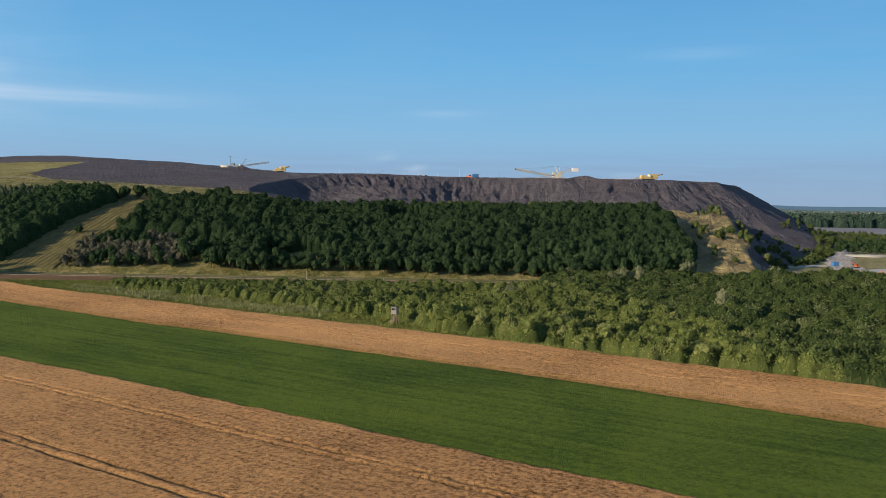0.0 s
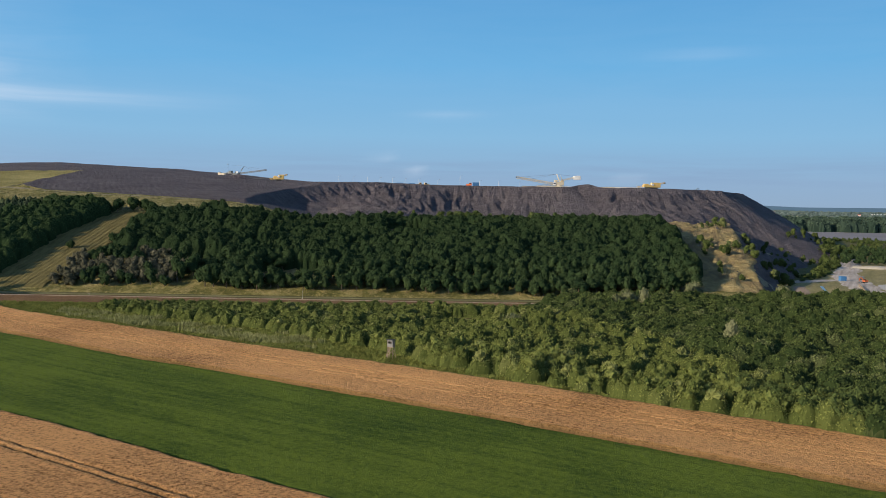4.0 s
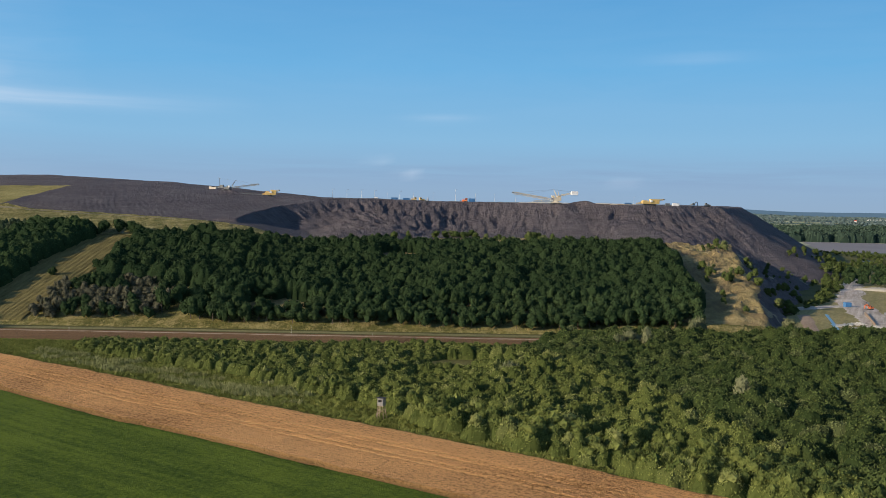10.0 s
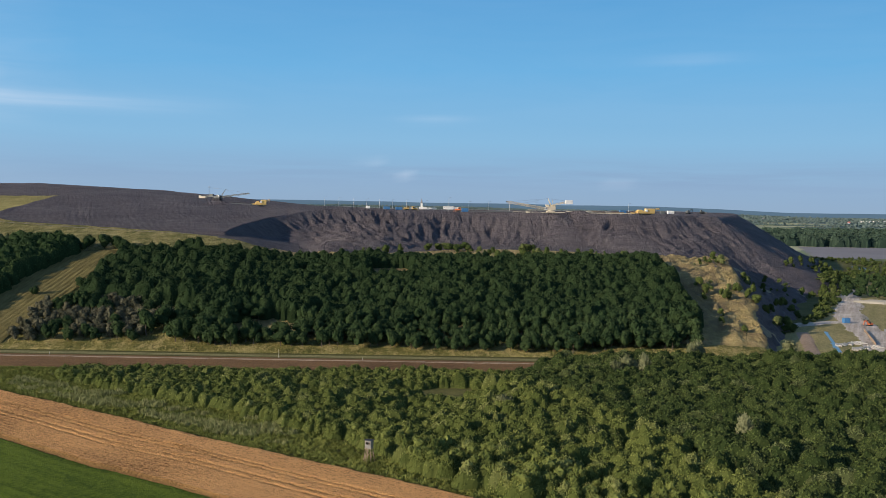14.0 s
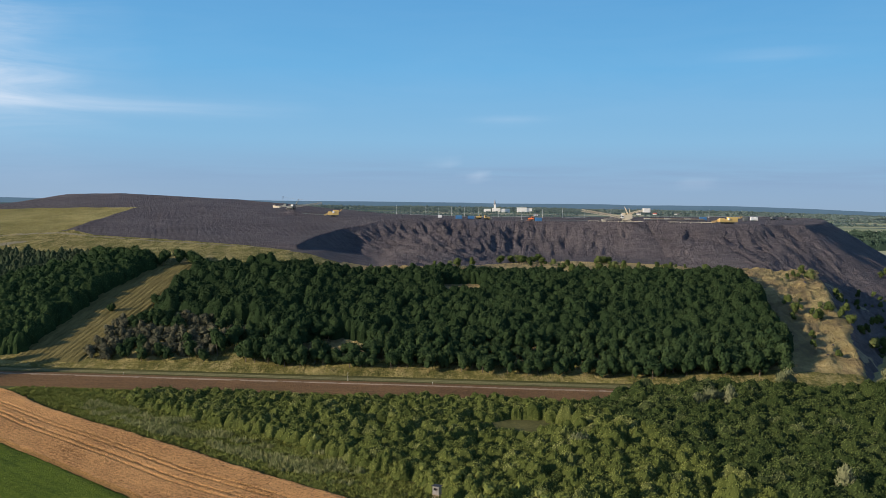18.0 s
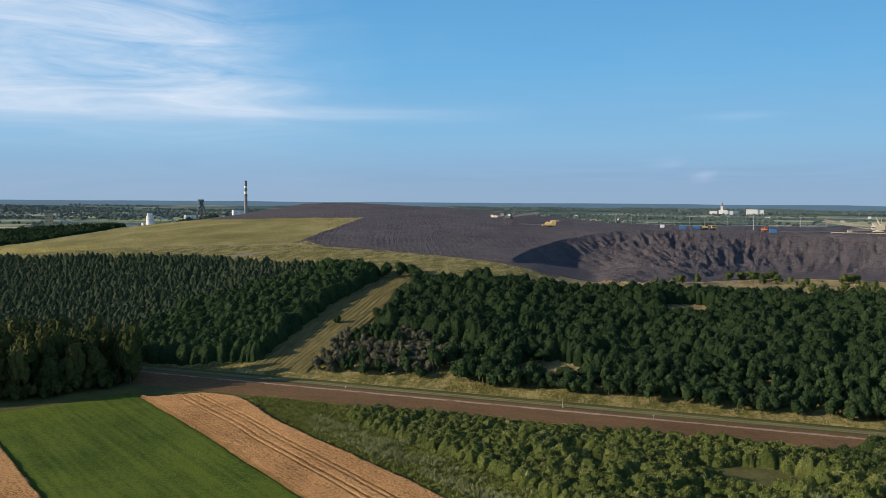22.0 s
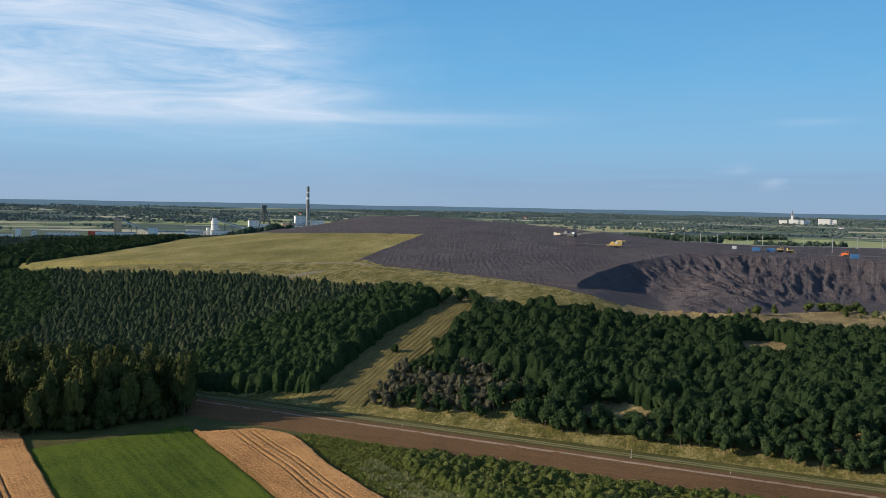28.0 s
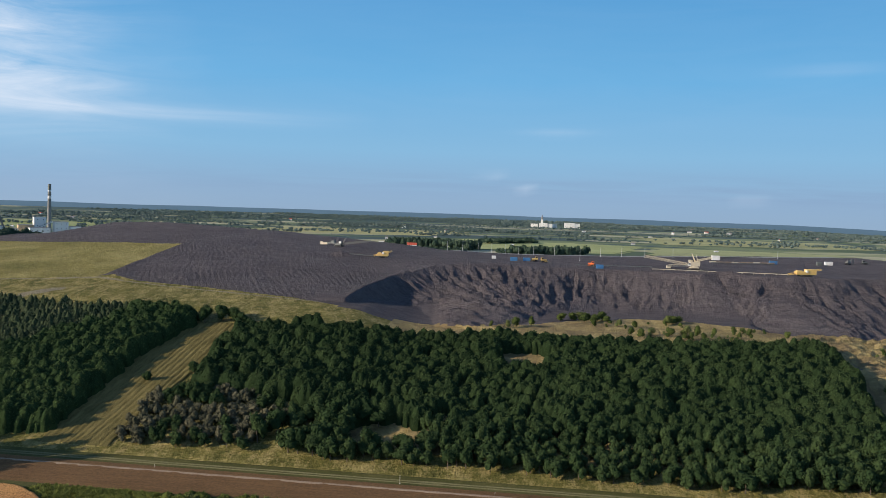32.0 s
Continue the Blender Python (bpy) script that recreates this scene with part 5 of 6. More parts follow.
# ---- raised hide at the scrub's edge ----
def raised_hide(at, turn):
    t = thing("hunting_hide", at, "small boxy wooden hunting hide on four splayed legs", "hunting hide", turn=turn)
    t.scale = (0.9, 0.9, 0.88)
    for sx in (-1, 1):
        for sy in (-1, 1):
            part("leg", shape((beam, (0.95 * sx, 0.95 * sy, 0), (0.6 * sx, 0.6 * sy, 3.2), 0.13)), TIMBER, t)
    for s in (-1, 1):
        part("brace", shape((beam, (0.85 * s, -0.85, 0.8), (0.7 * s, 0.7, 2.4), 0.08)), TIMBER, t)
        part("brace", shape((beam, (-0.85, 0.85 * s, 0.8), (0.7, 0.7 * s, 2.4), 0.08)), TIMBER, t)
    part("platform", shape((box, (0, 0, 3.2), (1.7, 1.7, 0.12))), TIMBER, t)
    front = shape((box, (0, -0.72, 3.7), (1.5, 0.06, 0.95)), (box, (0, -0.72, 4.85), (1.5, 0.06, 0.35)), (box, (-0.62, -0.72, 4.42), (0.25, 0.06, 0.52)), (box, (0.62, -0.72, 4.42), (0.25, 0.06, 0.52)))
    part("front_wall", front, GREYBOARD, t, "pale boarded front with a viewing slot")
    part("side_wall", shape((box, (-0.72, 0, 4.1), (0.06, 1.38, 1.8))), GREYBOARD, t)
    part("side_wall", shape((box, (0.72, 0, 4.1), (0.06, 1.38, 1.8))), TIMBER, t)
    part("rear_wall", shape((box, (0, 0.72, 4.1), (1.5, 0.06, 1.8))), TIMBER, t)
    bm = shape((box, (0, 0, 5.1), (1.95, 2.1, 0.08)))
    bmesh.ops.rotate(bm, cent=(0, 0, 5.1), matrix=Matrix.Rotation(radians(-7), 3, "X"), verts=bm.verts)
    part("roof", bm, FELT, t, "black felt lean-to roof")
    lad = [(beam, (-0.25, -1.9, 0), (-0.25, -0.8, 3.2), 0.07), (beam, (0.25, -1.9, 0), (0.25, -0.8, 3.2), 0.07)]
    lad += [(beam, (-0.25, -1.9 + 1.1 * k / 9, 3.2 * k / 9), (0.25, -1.9 + 1.1 * k / 9, 3.2 * k / 9), 0.05) for k in range(1, 9)]
    part("ladder", shape(*lad), TIMBER, t)


raised_hide((-11.3, 197.0, 0), -20)


def marker_post(at, high):
    t = thing("marker_post", at, "thin pale marker post in the grass verge", "post", "marker posts")
    part("pole", shape((drum, (0, 0, high / 2), 0.07, 0.06, high, 8)), BOARD, t)
    part("cap", shape((drum, (0, 0, high + 0.06), 0.1, 0.05, 0.14, 8)), WHITE, t)
    part("footing", shape((box, (0, 0, 0.08), (0.35, 0.35, 0.2), 0, 0.03)), CONCRETE, t)


for x, y, high in ((-51, 308.8, 2.6), (-128, 306.4, 0.9), (-22, 305.2, 0.9), (38, 305.4, 0.9)):
    marker_post((x, y, 0), high)


def dead_tree(at, high, seed):
    t = thing("dead_tree", at, "bare grey dead tree standing at the pine wood's edge", "tree", "dead trees")
    r = np.random.default_rng(seed)
    part("trunk", shape((drum, (0, 0, high / 2), 0.22, 0.06, high, 7)), DEADWOOD, t)
    for k in range(7):
        a, z = r.uniform(0, 6.28), high * r.uniform(0.4, 0.95)
        l = r.uniform(0.6, 1.7)
        part("branch", shape((beam, (0, 0, z), (l * math.cos(a), l * math.sin(a), z + 0.5 * l), 0.09)), DEADWOOD, t)


DEADWOOD = plain("bare_grey_wood", (0.36, 0.33, 0.29), 0.9)
for k, (x, y, high) in enumerate(((-272, 309, 13), (-268, 307, 12), (-263, 304, 12.5), (-259, 303, 11), (-257, 306, 10), (-276, 312, 11))):
    dead_tree((x, y, float(height(x, y))), high, 200 + k)


# ---- machines on the heap ----
def crawler(t, x, y, length, high, wide=1.4):
    c = part("crawler", shape((box, (x, y, high / 2), (length - high, wide, high), 0, 0.1), (drum, (x - (length - high) / 2, y, high / 2), high / 2, high / 2, wide, 14, "y"),
                              (drum, (x + (length - high) / 2, y, high / 2), high / 2, high / 2, wide, 14, "y")), RUBBER, t)
    for s in (-1, 1):
        part("idler_wheel", shape((drum, (x + s * (length - high) / 2, y, high / 2), high * 0.33, high * 0.33, wide + 0.1, 12, "y")), STEEL, c)
    return c


def spreader(at, turn):
    """A slewing spoil spreader: discharge boom one way, ballast arm the other."""
    t = thing("spoil_spreader", at, "cream lattice-boomed spoil spreader on crawlers", "mining machine", turn=turn)
    t.matrix_basis = t.matrix_basis @ Matrix.Scale(1.0, 4)
    for y in (-2.6, 2.6):
        crawler(t, 0, y, 8.5, 1.5)
    part("undercarriage", shape((box, (0, 0, 1.7), (5.5, 6, 0.9), 0, 0.15), (drum, (0, 0, 2.4), 2.6, 2.4, 0.8, 18)), CREAM, t)
    house = part("machine_house", shape((box, (0.4, 0, 4.2), (6.5, 4.2, 2.8), 0, 0.15), (box, (-2.2, 1.2, 6.2), (2.4, 1.8, 1.4), 0, 0.1), (box, (2.4, 0, 6.0), (2.0, 3.0, 0.9))), CREAM, t)
    cab = part("cab", shape((box, (-3.6, -1.6, 4.0), (1.8, 1.6, 2.0), 0, 0.1)), WHITE, t, "white operator's cab")
    part("cab_window", shape((box, (-4.52, -1.6, 4.3), (0.06, 1.3, 0.9)), (box, (-3.6, -2.42, 4.3), (1.4, 0.06, 0.9))), GLASS, cab)
    part("mast", shape((beam, (1, -1.4, 5.2), (-1.8, 0, 11.4), 0.35), (beam, (1, 1.4, 5.2), (-1.8, 0, 11.4), 0.35), (beam, (2.6, 0, 5.2), (1.4, 0, 10.4), 0.3)), CREAM, t)
    part("discharge_boom", shape((truss, (-2, 0, 3.6), (-33, 0, 8.4), 1.6, 1.5, 16, 0.26), (box, (-17.5, 0, 6.1), (0.4, 1.4, 0.3)), (beam, (-2, 0, 4.0), (-33, 0, 8.8), 1.0, 0.14)), CREAM, t, "long lattice discharge boom")
    part("boom_drum", shape((drum, (-33.2, 0, 8.5), 0.5, 0.5, 1.6, 12, "y")), STEEL, t)
    part("ballast_arm", shape((truss, (2, 0, 6.6), (13, 0, 9.2), 1.6, 1.0, 6, 0.24)), CREAM, t)
    part("ballast_box", shape((box, (14.2, 0, 8.9), (5.2, 3.0, 3.0), 0, 0.12)), WHITE, t, "white ballast box")
    for end in ((-22, 0, 7.3), (-30, 0, 8.6), (13, 0, 9.8)):
        part("stay_rope", shape((beam, (-1.8, 0, 11.4), end, 0.1)), STEEL, t)
    part("tail_bridge", shape((truss, (-2, 4, 3.0), (-15, 9, 2.2), 1.6, 1.2, 7, 0.24), (box, (-15, 9, 1.1), (2.6, 2.4, 2.0), 0, 0.1)), CREAM, t)
    part("walkway_rail", shape(*[(beam, (-2.6 + k, -2.2, 5.6), (-2.6 + k, -2.2, 6.6), 0.07) for k in range(7)], (beam, (-2.6, -2.2, 6.6), (3.4, -2.2, 6.6), 0.07)), YELLOW, t)


def stacker(at, turn):
    t = thing("belt_stacker", at, "dark grey lattice stacker with a raised boom", "mining machine", turn=turn)
    t.matrix_basis = t.matrix_basis @ Matrix.Scale(0.75, 4)
    for y in (-2.2, 2.2):
        crawler(t, 0, y, 8, 1.4)
    part("undercarriage", shape((box, (0, 0, 1.8), (6, 5, 1.0), 0, 0.1)), STEEL, t)
    part("platform", shape((box, (-2, 0, 3.0), (12, 4.4, 0.6)), (box, (-6, 0, 4.4), (3.2, 3.2, 2.4), 0, 0.1), (box, (1, 0, 4.1), (3, 3, 1.6), 0, 0.1)), STEEL, t)
    part("cab", shape((box, (2.6, -2.0, 4.0), (1.7, 1.5, 1.9), 0, 0.1)), WHITE, t)
    part("mast", shape((truss, (-9, 0, 3.0), (-9, 0, 12.5), 1.0, 1.0, 7, 0.2), (box, (-9, 0, 12.6), (1.5, 1.5, 0.5))), STEEL, t)
    part("boom_mast", shape((beam, (4, -1.2, 3.4), (9, 0, 10.5), 0.3), (beam, (4, 1.2, 3.4), (9, 0, 10.5), 0.3)), STEEL, t)
    part("boom", shape((truss, (4, 0, 2.8), (34, 0, 6.8), 1.5, 1.3, 16, 0.24), (beam, (4, 0, 3.2), (34, 0, 7.2), 1.0, 0.14)), STEEL, t, "long dark lattice boom")
    part("boom_drum", shape((drum, (34.2, 0, 6.8), 0.45, 0.45, 1.5, 12, "y")), STEEL, t)
    for end in ((20, 0, 5.6), (31, 0, 7.2), (-9, 0, 12.0)):
        part("stay_rope", shape((beam, (9, 0, 10.5), end, 0.09)), STEEL, t)
    part("rear_bridge", shape((truss, (-4, 0, 3.6), (-15, 2, 2.8), 1.6, 1.2, 6, 0.22)), STEEL, t)
    part("hopper_car", shape((box, (-17, 2, 2.2), (7.5, 3.0, 2.0), 0, 0.2), (box, (-20, 2, 3.4), (2.0, 2.2, 1.4), 0, 0.1)), CREAM, t, "cream hopper car")


def hopper_car(at, turn, long=9.0):
    t = thing("conveyor_hopper_car", at, "yellow crawler-mounted conveyor hopper car", "mining machine", turn=turn)
    t.matrix_basis = t.matrix_basis @ Matrix.Scale(1.0, 4)
    for y in (-1.5, 1.5):
        crawler(t, 0, y, long * 0.6, 1.1, 0.9)
    bm = shape((box, (0, 0, 2.1), (long * 0.95, 3.4, 2.0), 0, 0.2), (box, (long * 0.24, 0, 3.8), (long * 0.5, 2.8, 1.8), 0, 0.2), (box, (-long * 0.3, 0, 3.3), (long * 0.25, 2.4, 0.9), 0, 0.15))
    part("body", bm, YELLOW, t)
    part("boom", shape((truss, (long * 0.1, 0, 3.2), (long * 0.75, 0, 4.6), 1.4, 0.9, 5, 0.2)), YELLOW, t)
    part("tail", shape((truss, (-long * 0.2, 0, 2.4), (-long * 0.8, 0, 1.2), 1.4, 0.9, 5, 0.2)), YELLOW, t)
    part("drum", shape((drum, (long * 0.76, 0, 4.6), 0.45, 0.45, 1.5, 12, "y")), STEEL, t)
    part("cab", shape((box, (0.2, -1.6, 3.2), (1.4, 1.2, 1.4), 0, 0.08)), WHITE, t)


def belt_line(x0, y0, x1, y1, label, paint=STEEL):
    """A ground conveyor: belt, stringers and trestle legs."""
    a, b = Vector(on_heap(x0, y0)), Vector(on_heap(x1, y1))
    t = thing("ground_conveyor", a, label, "conveyor")
    run = b - a
    count = max(3, int(run.length / 7))
    cross = run.cross(Vector((0, 0, 1))).normalized()
    for s in (-0.8, 0.8):
        part("stringer", shape((beam, cross * s + Vector((0, 0, 0.8)), run + cross * s + Vector((0, 0, 0.8)), 0.18, 0.3)), paint, t)
    part("belt", shape((beam, Vector((0, 0, 0.98)), run + Vector((0, 0, 0.98)), 1.3, 0.06)), RUBBER, t)
    for k in range(count + 1):
        p = run * (k / count)
        part("trestle", shape((beam, p + cross * 0.8 + Vector((0, 0, -0.4)), p + cross * 0.8 + Vector((0, 0, 0.8)), 0.16), (beam, p - cross * 0.8 + Vector((0, 0, -0.4)), p - cross * 0.8 + Vector((0, 0, 0.8)), 0.16), (beam, p + cross * 0.8 + Vector((0, 0, 0.5)), p - cross * 0.8 + Vector((0, 0, 0.5)), 0.12)), paint, t)


spreader(on_heap(88, 646), 6)
stacker(on_heap(-164, 660), -12)
hopper_car(on_heap(-121, 613), 8, 8.0)
hopper_car(on_heap(152, 617), 12, 14.0)
belt_line(-147, 611, -127, 612, "dark trestle conveyor feeding the yellow hopper car")
belt_line(58, 622, 142, 619, "pale ground conveyor along the heap's rim", CREAM)
belt_line(8, 640, 60, 648, "dark ground conveyor crossing the black heap")


def container(at, turn, colour, size, label):
    t = thing("site_container", at, label, "container", "site containers", turn)
    l, w, h = size
    part("body", shape((box, (0, 0, h / 2 + 0.15), (l, w, h), 0, 0.06)), colour, t)
    part("rib", shape(*[(box, (-l / 2 + 0.3 + k * 0.6, -w / 2 - 0.03, h / 2 + 0.15), (0.2, 0.06, h * 0.85)) for k in range(int(l / 0.6))]), colour, t)
    part("roof_edge", shape((box, (0, 0, h + 0.2), (l + 0.1, w + 0.1, 0.12))), colour, t)
    part("door", shape((box, (l / 2 + 0.03, 0, h / 2 + 0.15), (0.06, w * 0.85, h * 0.9))), colour, t)
    part("skid", shape((box, (0, -w / 3, 0.02), (l, 0.2, 0.3)), (box, (0, w / 3, 0.02), (l, 0.2, 0.3))), STEEL, t)


for x, y, c, s, lab in ((23, 612, BLUE, (4.6, 2.2, 2.4), "bright blue site container on black spoil"), (-35, 660, BLUE, (5, 2.3, 2.4), "dark blue site container beside machines"),
                        (-26, 664, BLUE, (5, 2.3, 2.3), "dark blue site container beside machines"), (214, 770, WHITE, (6, 2.6, 2.7), "white site cabin on the heap"),
                        (168, 758, BLUE, (6, 2.4, 2.6), "bright blue site container on the heap"), (-50, 668, WHITE, (3, 2.0, 2.0), "white site cabin beside machines"),
                        (205, 764, STEEL, (4, 2.5, 2.6), "grey site container on the heap")):
    container(on_heap(x, y), 4, c, s, lab)


def excavator(at, turn, colour, label, size=1.0):
    t = thing("excavator", at, label, "excavator", "earth movers", turn)
    t.matrix_basis = t.matrix_basis @ Matrix.Scale(size, 4)
    for y in (-1.2, 1.2):
        crawler(t, 0, y, 4.4, 0.95, 0.6)
    part("house", shape((box, (-0.4, 0, 1.9), (3.6, 2.6, 1.3), 0, 0.15), (box, (-1.9, 0, 1.9), (0.8, 2.5, 1.1), 0, 0.1)), colour, t)
    cab = part("cab", shape((box, (0.7, 0.8, 2.6), (1.5, 1.0, 1.7), 0, 0.1)), colour, t)
    part("cab_window", shape((box, (1.47, 0.8, 2.8), (0.05, 0.8, 1.0)), (box, (0.7, 1.32, 2.8), (1.1, 0.05, 1.0))), GLASS, cab)
    part("boom", shape((beam, (1.2, 0, 1.8), (3.6, 0, 4.4), 0.5, 0.6), (beam, (3.6, 0, 4.4), (5.4, 0, 4.0), 0.45, 0.55)), colour, t)
    part("stick", shape((beam, (5.4, 0, 4.1), (6.0, 0, 1.4), 0.35, 0.45)), colour, t)
    part("bucket", shape((box, (5.8, 0, 0.9), (1.0, 1.2, 0.9), 0, 0.15)), STEEL, t)


def dozer(at, turn, colour, label, size=1.0):
    t = thing("bulldozer", at, label, "bulldozer", "earth movers", turn)
    t.matrix_basis = t.matrix_basis @ Matrix.Scale(size, 4)
    for y in (-1.1, 1.1):
        crawler(t, 0, y, 4.6, 1.2, 0.6)
    part("hood", shape((box, (1.0, 0, 1.7), (2.6, 1.4, 1.1), 0, 0.12)), colour, t)
    cab = part("cab", shape((box, (-0.9, 0, 2.3), (1.8, 1.7, 2.0), 0, 0.1)), colour, t)
    part("cab_window", shape((box, (0.02, 0, 2.7), (0.05, 1.4, 0.9)), (box, (-0.9, 0.87, 2.7), (1.4, 0.05, 0.9)), (box, (-0.9, -0.87, 2.7), (1.4, 0.05, 0.9))), GLASS, cab)
    part("blade", shape((box, (3.3, 0, 0.9), (0.25, 3.8, 1.5), 0, 0.08)), STEEL, t)
    part("push_arm", shape((beam, (0.5, -1.6, 0.7), (3.2, -1.6, 0.6), 0.25), (beam, (0.5, 1.6, 0.7), (3.2, 1.6, 0.6), 0.25)), colour, t)
    part("exhaust", shape((drum, (1.2, 0.3, 2.7), 0.08, 0.08, 1.0, 8)), STEEL, t)


dozer(on_heap(19, 640), 170, ORANGE, "orange bulldozer beside a blue container")
dozer(on_heap(-14, 662), 20, YELLOW, "yellow bulldozer near blue containers")
dozer(on_heap(-20, 668), 190, YELLOW, "yellow bulldozer near blue containers")
dozer(on_heap(252, 800), 10, STEEL, "dark bulldozer on the far edge of the heap")
excavator(on_heap(236, 790), 30, STEEL, "dark excavator on the far edge of the heap")
for k in range(9):
    belt = on_heap(118 + 6 * k, 740 + 2 * k)
    b = thing("pipe_stack", belt, "brown stack of conveyor frames and pipes", "pipe stack", "stacks on the heap", 15)
    part("frame", shape((box, (0, 0, 0.3), (5, 2, 0.5), 0, 0.05)), STEEL, b)
    for j in range(4):
        part("pipe", shape((drum, (0, -0.75 + 0.5 * j, 0.85 + 0.25 * (j % 2)), 0.24, 0.24, 5.2, 8, "x")), TIMBER if k % 3 else CREAM, b)


ZINC = plain("galvanised_pole", (0.52, 0.53, 0.52), 0.5, 0.3)


def lamp_mast(at, high, label="slender grey lamp mast"):
    t = thing("lamp_mast", at, label, "lamp post", "lamp masts")
    part("foot", shape((box, (0, 0, 0.2), (0.8, 0.8, 0.5))), CONCRETE, t)
    part("pole", shape((drum, (0, 0, high / 2), 0.15, 0.09, high, 8)), ZINC, t)
    part("arm", shape((beam, (0, 0, high - 0.1), (1.4, 0, high + 0.15), 0.09)), STEEL, t)
    part("lamp_head", shape((box, (1.6, 0, high + 0.12), (0.8, 0.3, 0.16), 0, 0.04)), STEEL, t)


for x, y in ((-94, 745), (-81, 742), (-68, 740), (-57, 741), (-46, 742), (-35, 744), (-23, 747), (-6, 754), (13, 700), (32, 764), (50, 774), (70, 784), (95, 796), (190, 830)):
    lamp_mast(on_heap(x, y), 8.0 if x != 13 else 11)


# ---- mine buildings beyond the heap ----
def block(at, size, wall, turn, label, rows=3, roof=None, name="mine_building", category="industrial building"):
    t = thing(name, at, label, category, "", turn)
    l, w, h = size
    part("wall", shape((box, (0, 0, h / 2), (l, w, h))), wall, t)
    part("roof", shape((box, (0, 0, h + 0.35), (l + 0.8, w + 0.8, 0.7), 0, 0.15)), roof or GREYROOF, t)
    for k in range(rows):
        z = h * (k + 0.6) / rows
        for j in range(max(2, int(l / 7))):
            x = -l / 2 + (j + 0.5) * l / max(2, int(l / 7))
            part("window", shape((box, (x, -w / 2 - 0.05, z), (1.5, 0.12, min(1.1, h / rows * 0.4)))), GLASS, t)
    part("door", shape((box, (l * 0.3, -w / 2 - 0.06, 1.5), (2.4, 0.14, 3.0))), STEEL, t)


def gallery(a, b, name, label, w=3.5, h=3.2, supports=3):
    t = thing(name, a, label, "conveyor gallery")
    d = Vector(b) - Vector(a)
    part("gallery", shape((beam, (0, 0, 0), d, w, h)), PLASTER, t)
    part("gallery_roof", shape((beam, (0, 0, h * 0.55), d + Vector((0, 0, h * 0.55)), w + 0.5, 0.25)), GREYROOF, t)
    part("gallery_windows", shape((beam, d * 0.03 + Vector((0, 0, 0.3)), d * 0.97 + Vector((0, 0, 0.3)), w + 0.1, 0.7)), GLASS, t)
    for k in range(1, supports + 1):
        p = d * (k / (supports + 1))
        part("trestle", shape((beam, p + Vector((-1.5, 0, -h / 2)), Vector((p.x - 2.5, p.y, -a[2])), 0.6), (beam, p + Vector((1.5, 0, -h / 2)), Vector((p.x + 2.5, p.y, -a[2])), 0.6)), STEEL, t)


SITE = 45
block((-1212, 1258, 0), (14, 13, 34), BUFF, SITE, "tall ochre-clad mine preparation tower", 4)
block((-1222, 1236, 0), (34, 18, 9), PLASTER, SITE, "low white mine hall beside the ochre tower", 1)
block((-1239, 1227, 0), (24, 14, 10), REDROOF, SITE, "low rust-red mine workshop", 1)
gallery((-1200, 1262, 30), (-1172, 1300, 9), "sloping_gallery", "white conveyor gallery sloping down from a tower")
block((-1168, 1304, 0), (18, 14, 17), PLASTER, SITE, "white transfer house at a gallery's foot", 2)
gallery((-1165, 1306, 10), (-1085, 1374, 9), "bridge_gallery", "long white level conveyor bridge", 4, 4, 8)
t = thing("silo_tower", (-1079, 1378, 0), "white cylindrical silo with a small head house", "silo")
part("shaft", shape((drum, (0, 0, 16), 7, 7, 32, 24)), PLASTER, t)
part("head_house", shape((box, (0, 0, 34), (9, 9, 5), SITE, 0.2)), PLASTER, t)
part("band", shape((drum, (0, 0, 24), 7.2, 7.2, 0.8, 24)), STEEL, t)
part("band", shape((drum, (0, 0, 12), 7.2, 7.2, 0.8, 24)), STEEL, t)
gallery((-1074, 1382, 32), (-1018, 1424, 14), "sloping_gallery", "grey conveyor gallery sloping from the silo", 3.5, 3.0, 4)
block((-1065, 1384, 0), (44, 24, 12), PLASTER, SITE, "long low white mine hall", 1)
block((-1120, 1368, 0), (30, 16, 13), PLASTER, SITE, "low white mine hall before the silo", 1)
block((-1098, 1396, 0), (24, 16, 17), PLASTER, SITE, "white mine building beside the silo", 2)
block((-1195, 1262, 0), (36, 16, 8), PLASTER, SITE, "low white hall below the ochre tower", 1)
block((-1028, 1412, 0), (18, 16, 20), PLASTER, SITE, "white mine transfer house", 2)
block((-988, 1458, 0), (26, 20, 21), PLASTER, SITE, "white mine building behind the grassed heap", 2)
block((-968, 1470, 0), (24, 20, 28), BUFF, SITE, "ochre mine building behind the grassed heap", 3)
block((-1006, 1444, 0), (24, 18, 26), PLASTER, SITE, "white mine building beside the headframe", 3)
block((-1024, 1430, 0), (20, 16, 33), PLASTER, SITE, "tall white washery block beside the headframe", 4)
block((-935, 1462, 0), (34, 18, 24), PLASTER, SITE, "white mine hall in front of the boiler house", 2)
block((-948, 1482, 0), (20, 17, 43), PLASTER, SITE, "tall white boiler house beside the chimney", 4)
block((-915, 1496, 0), (24, 17, 35), PLASTER, SITE, "white boiler house beside the chimney", 4)
gallery((-958, 1462, 16), (-922, 1482, 36), "sloping_gallery", "white gallery rising to the boiler house", 3.5, 3.2, 2)
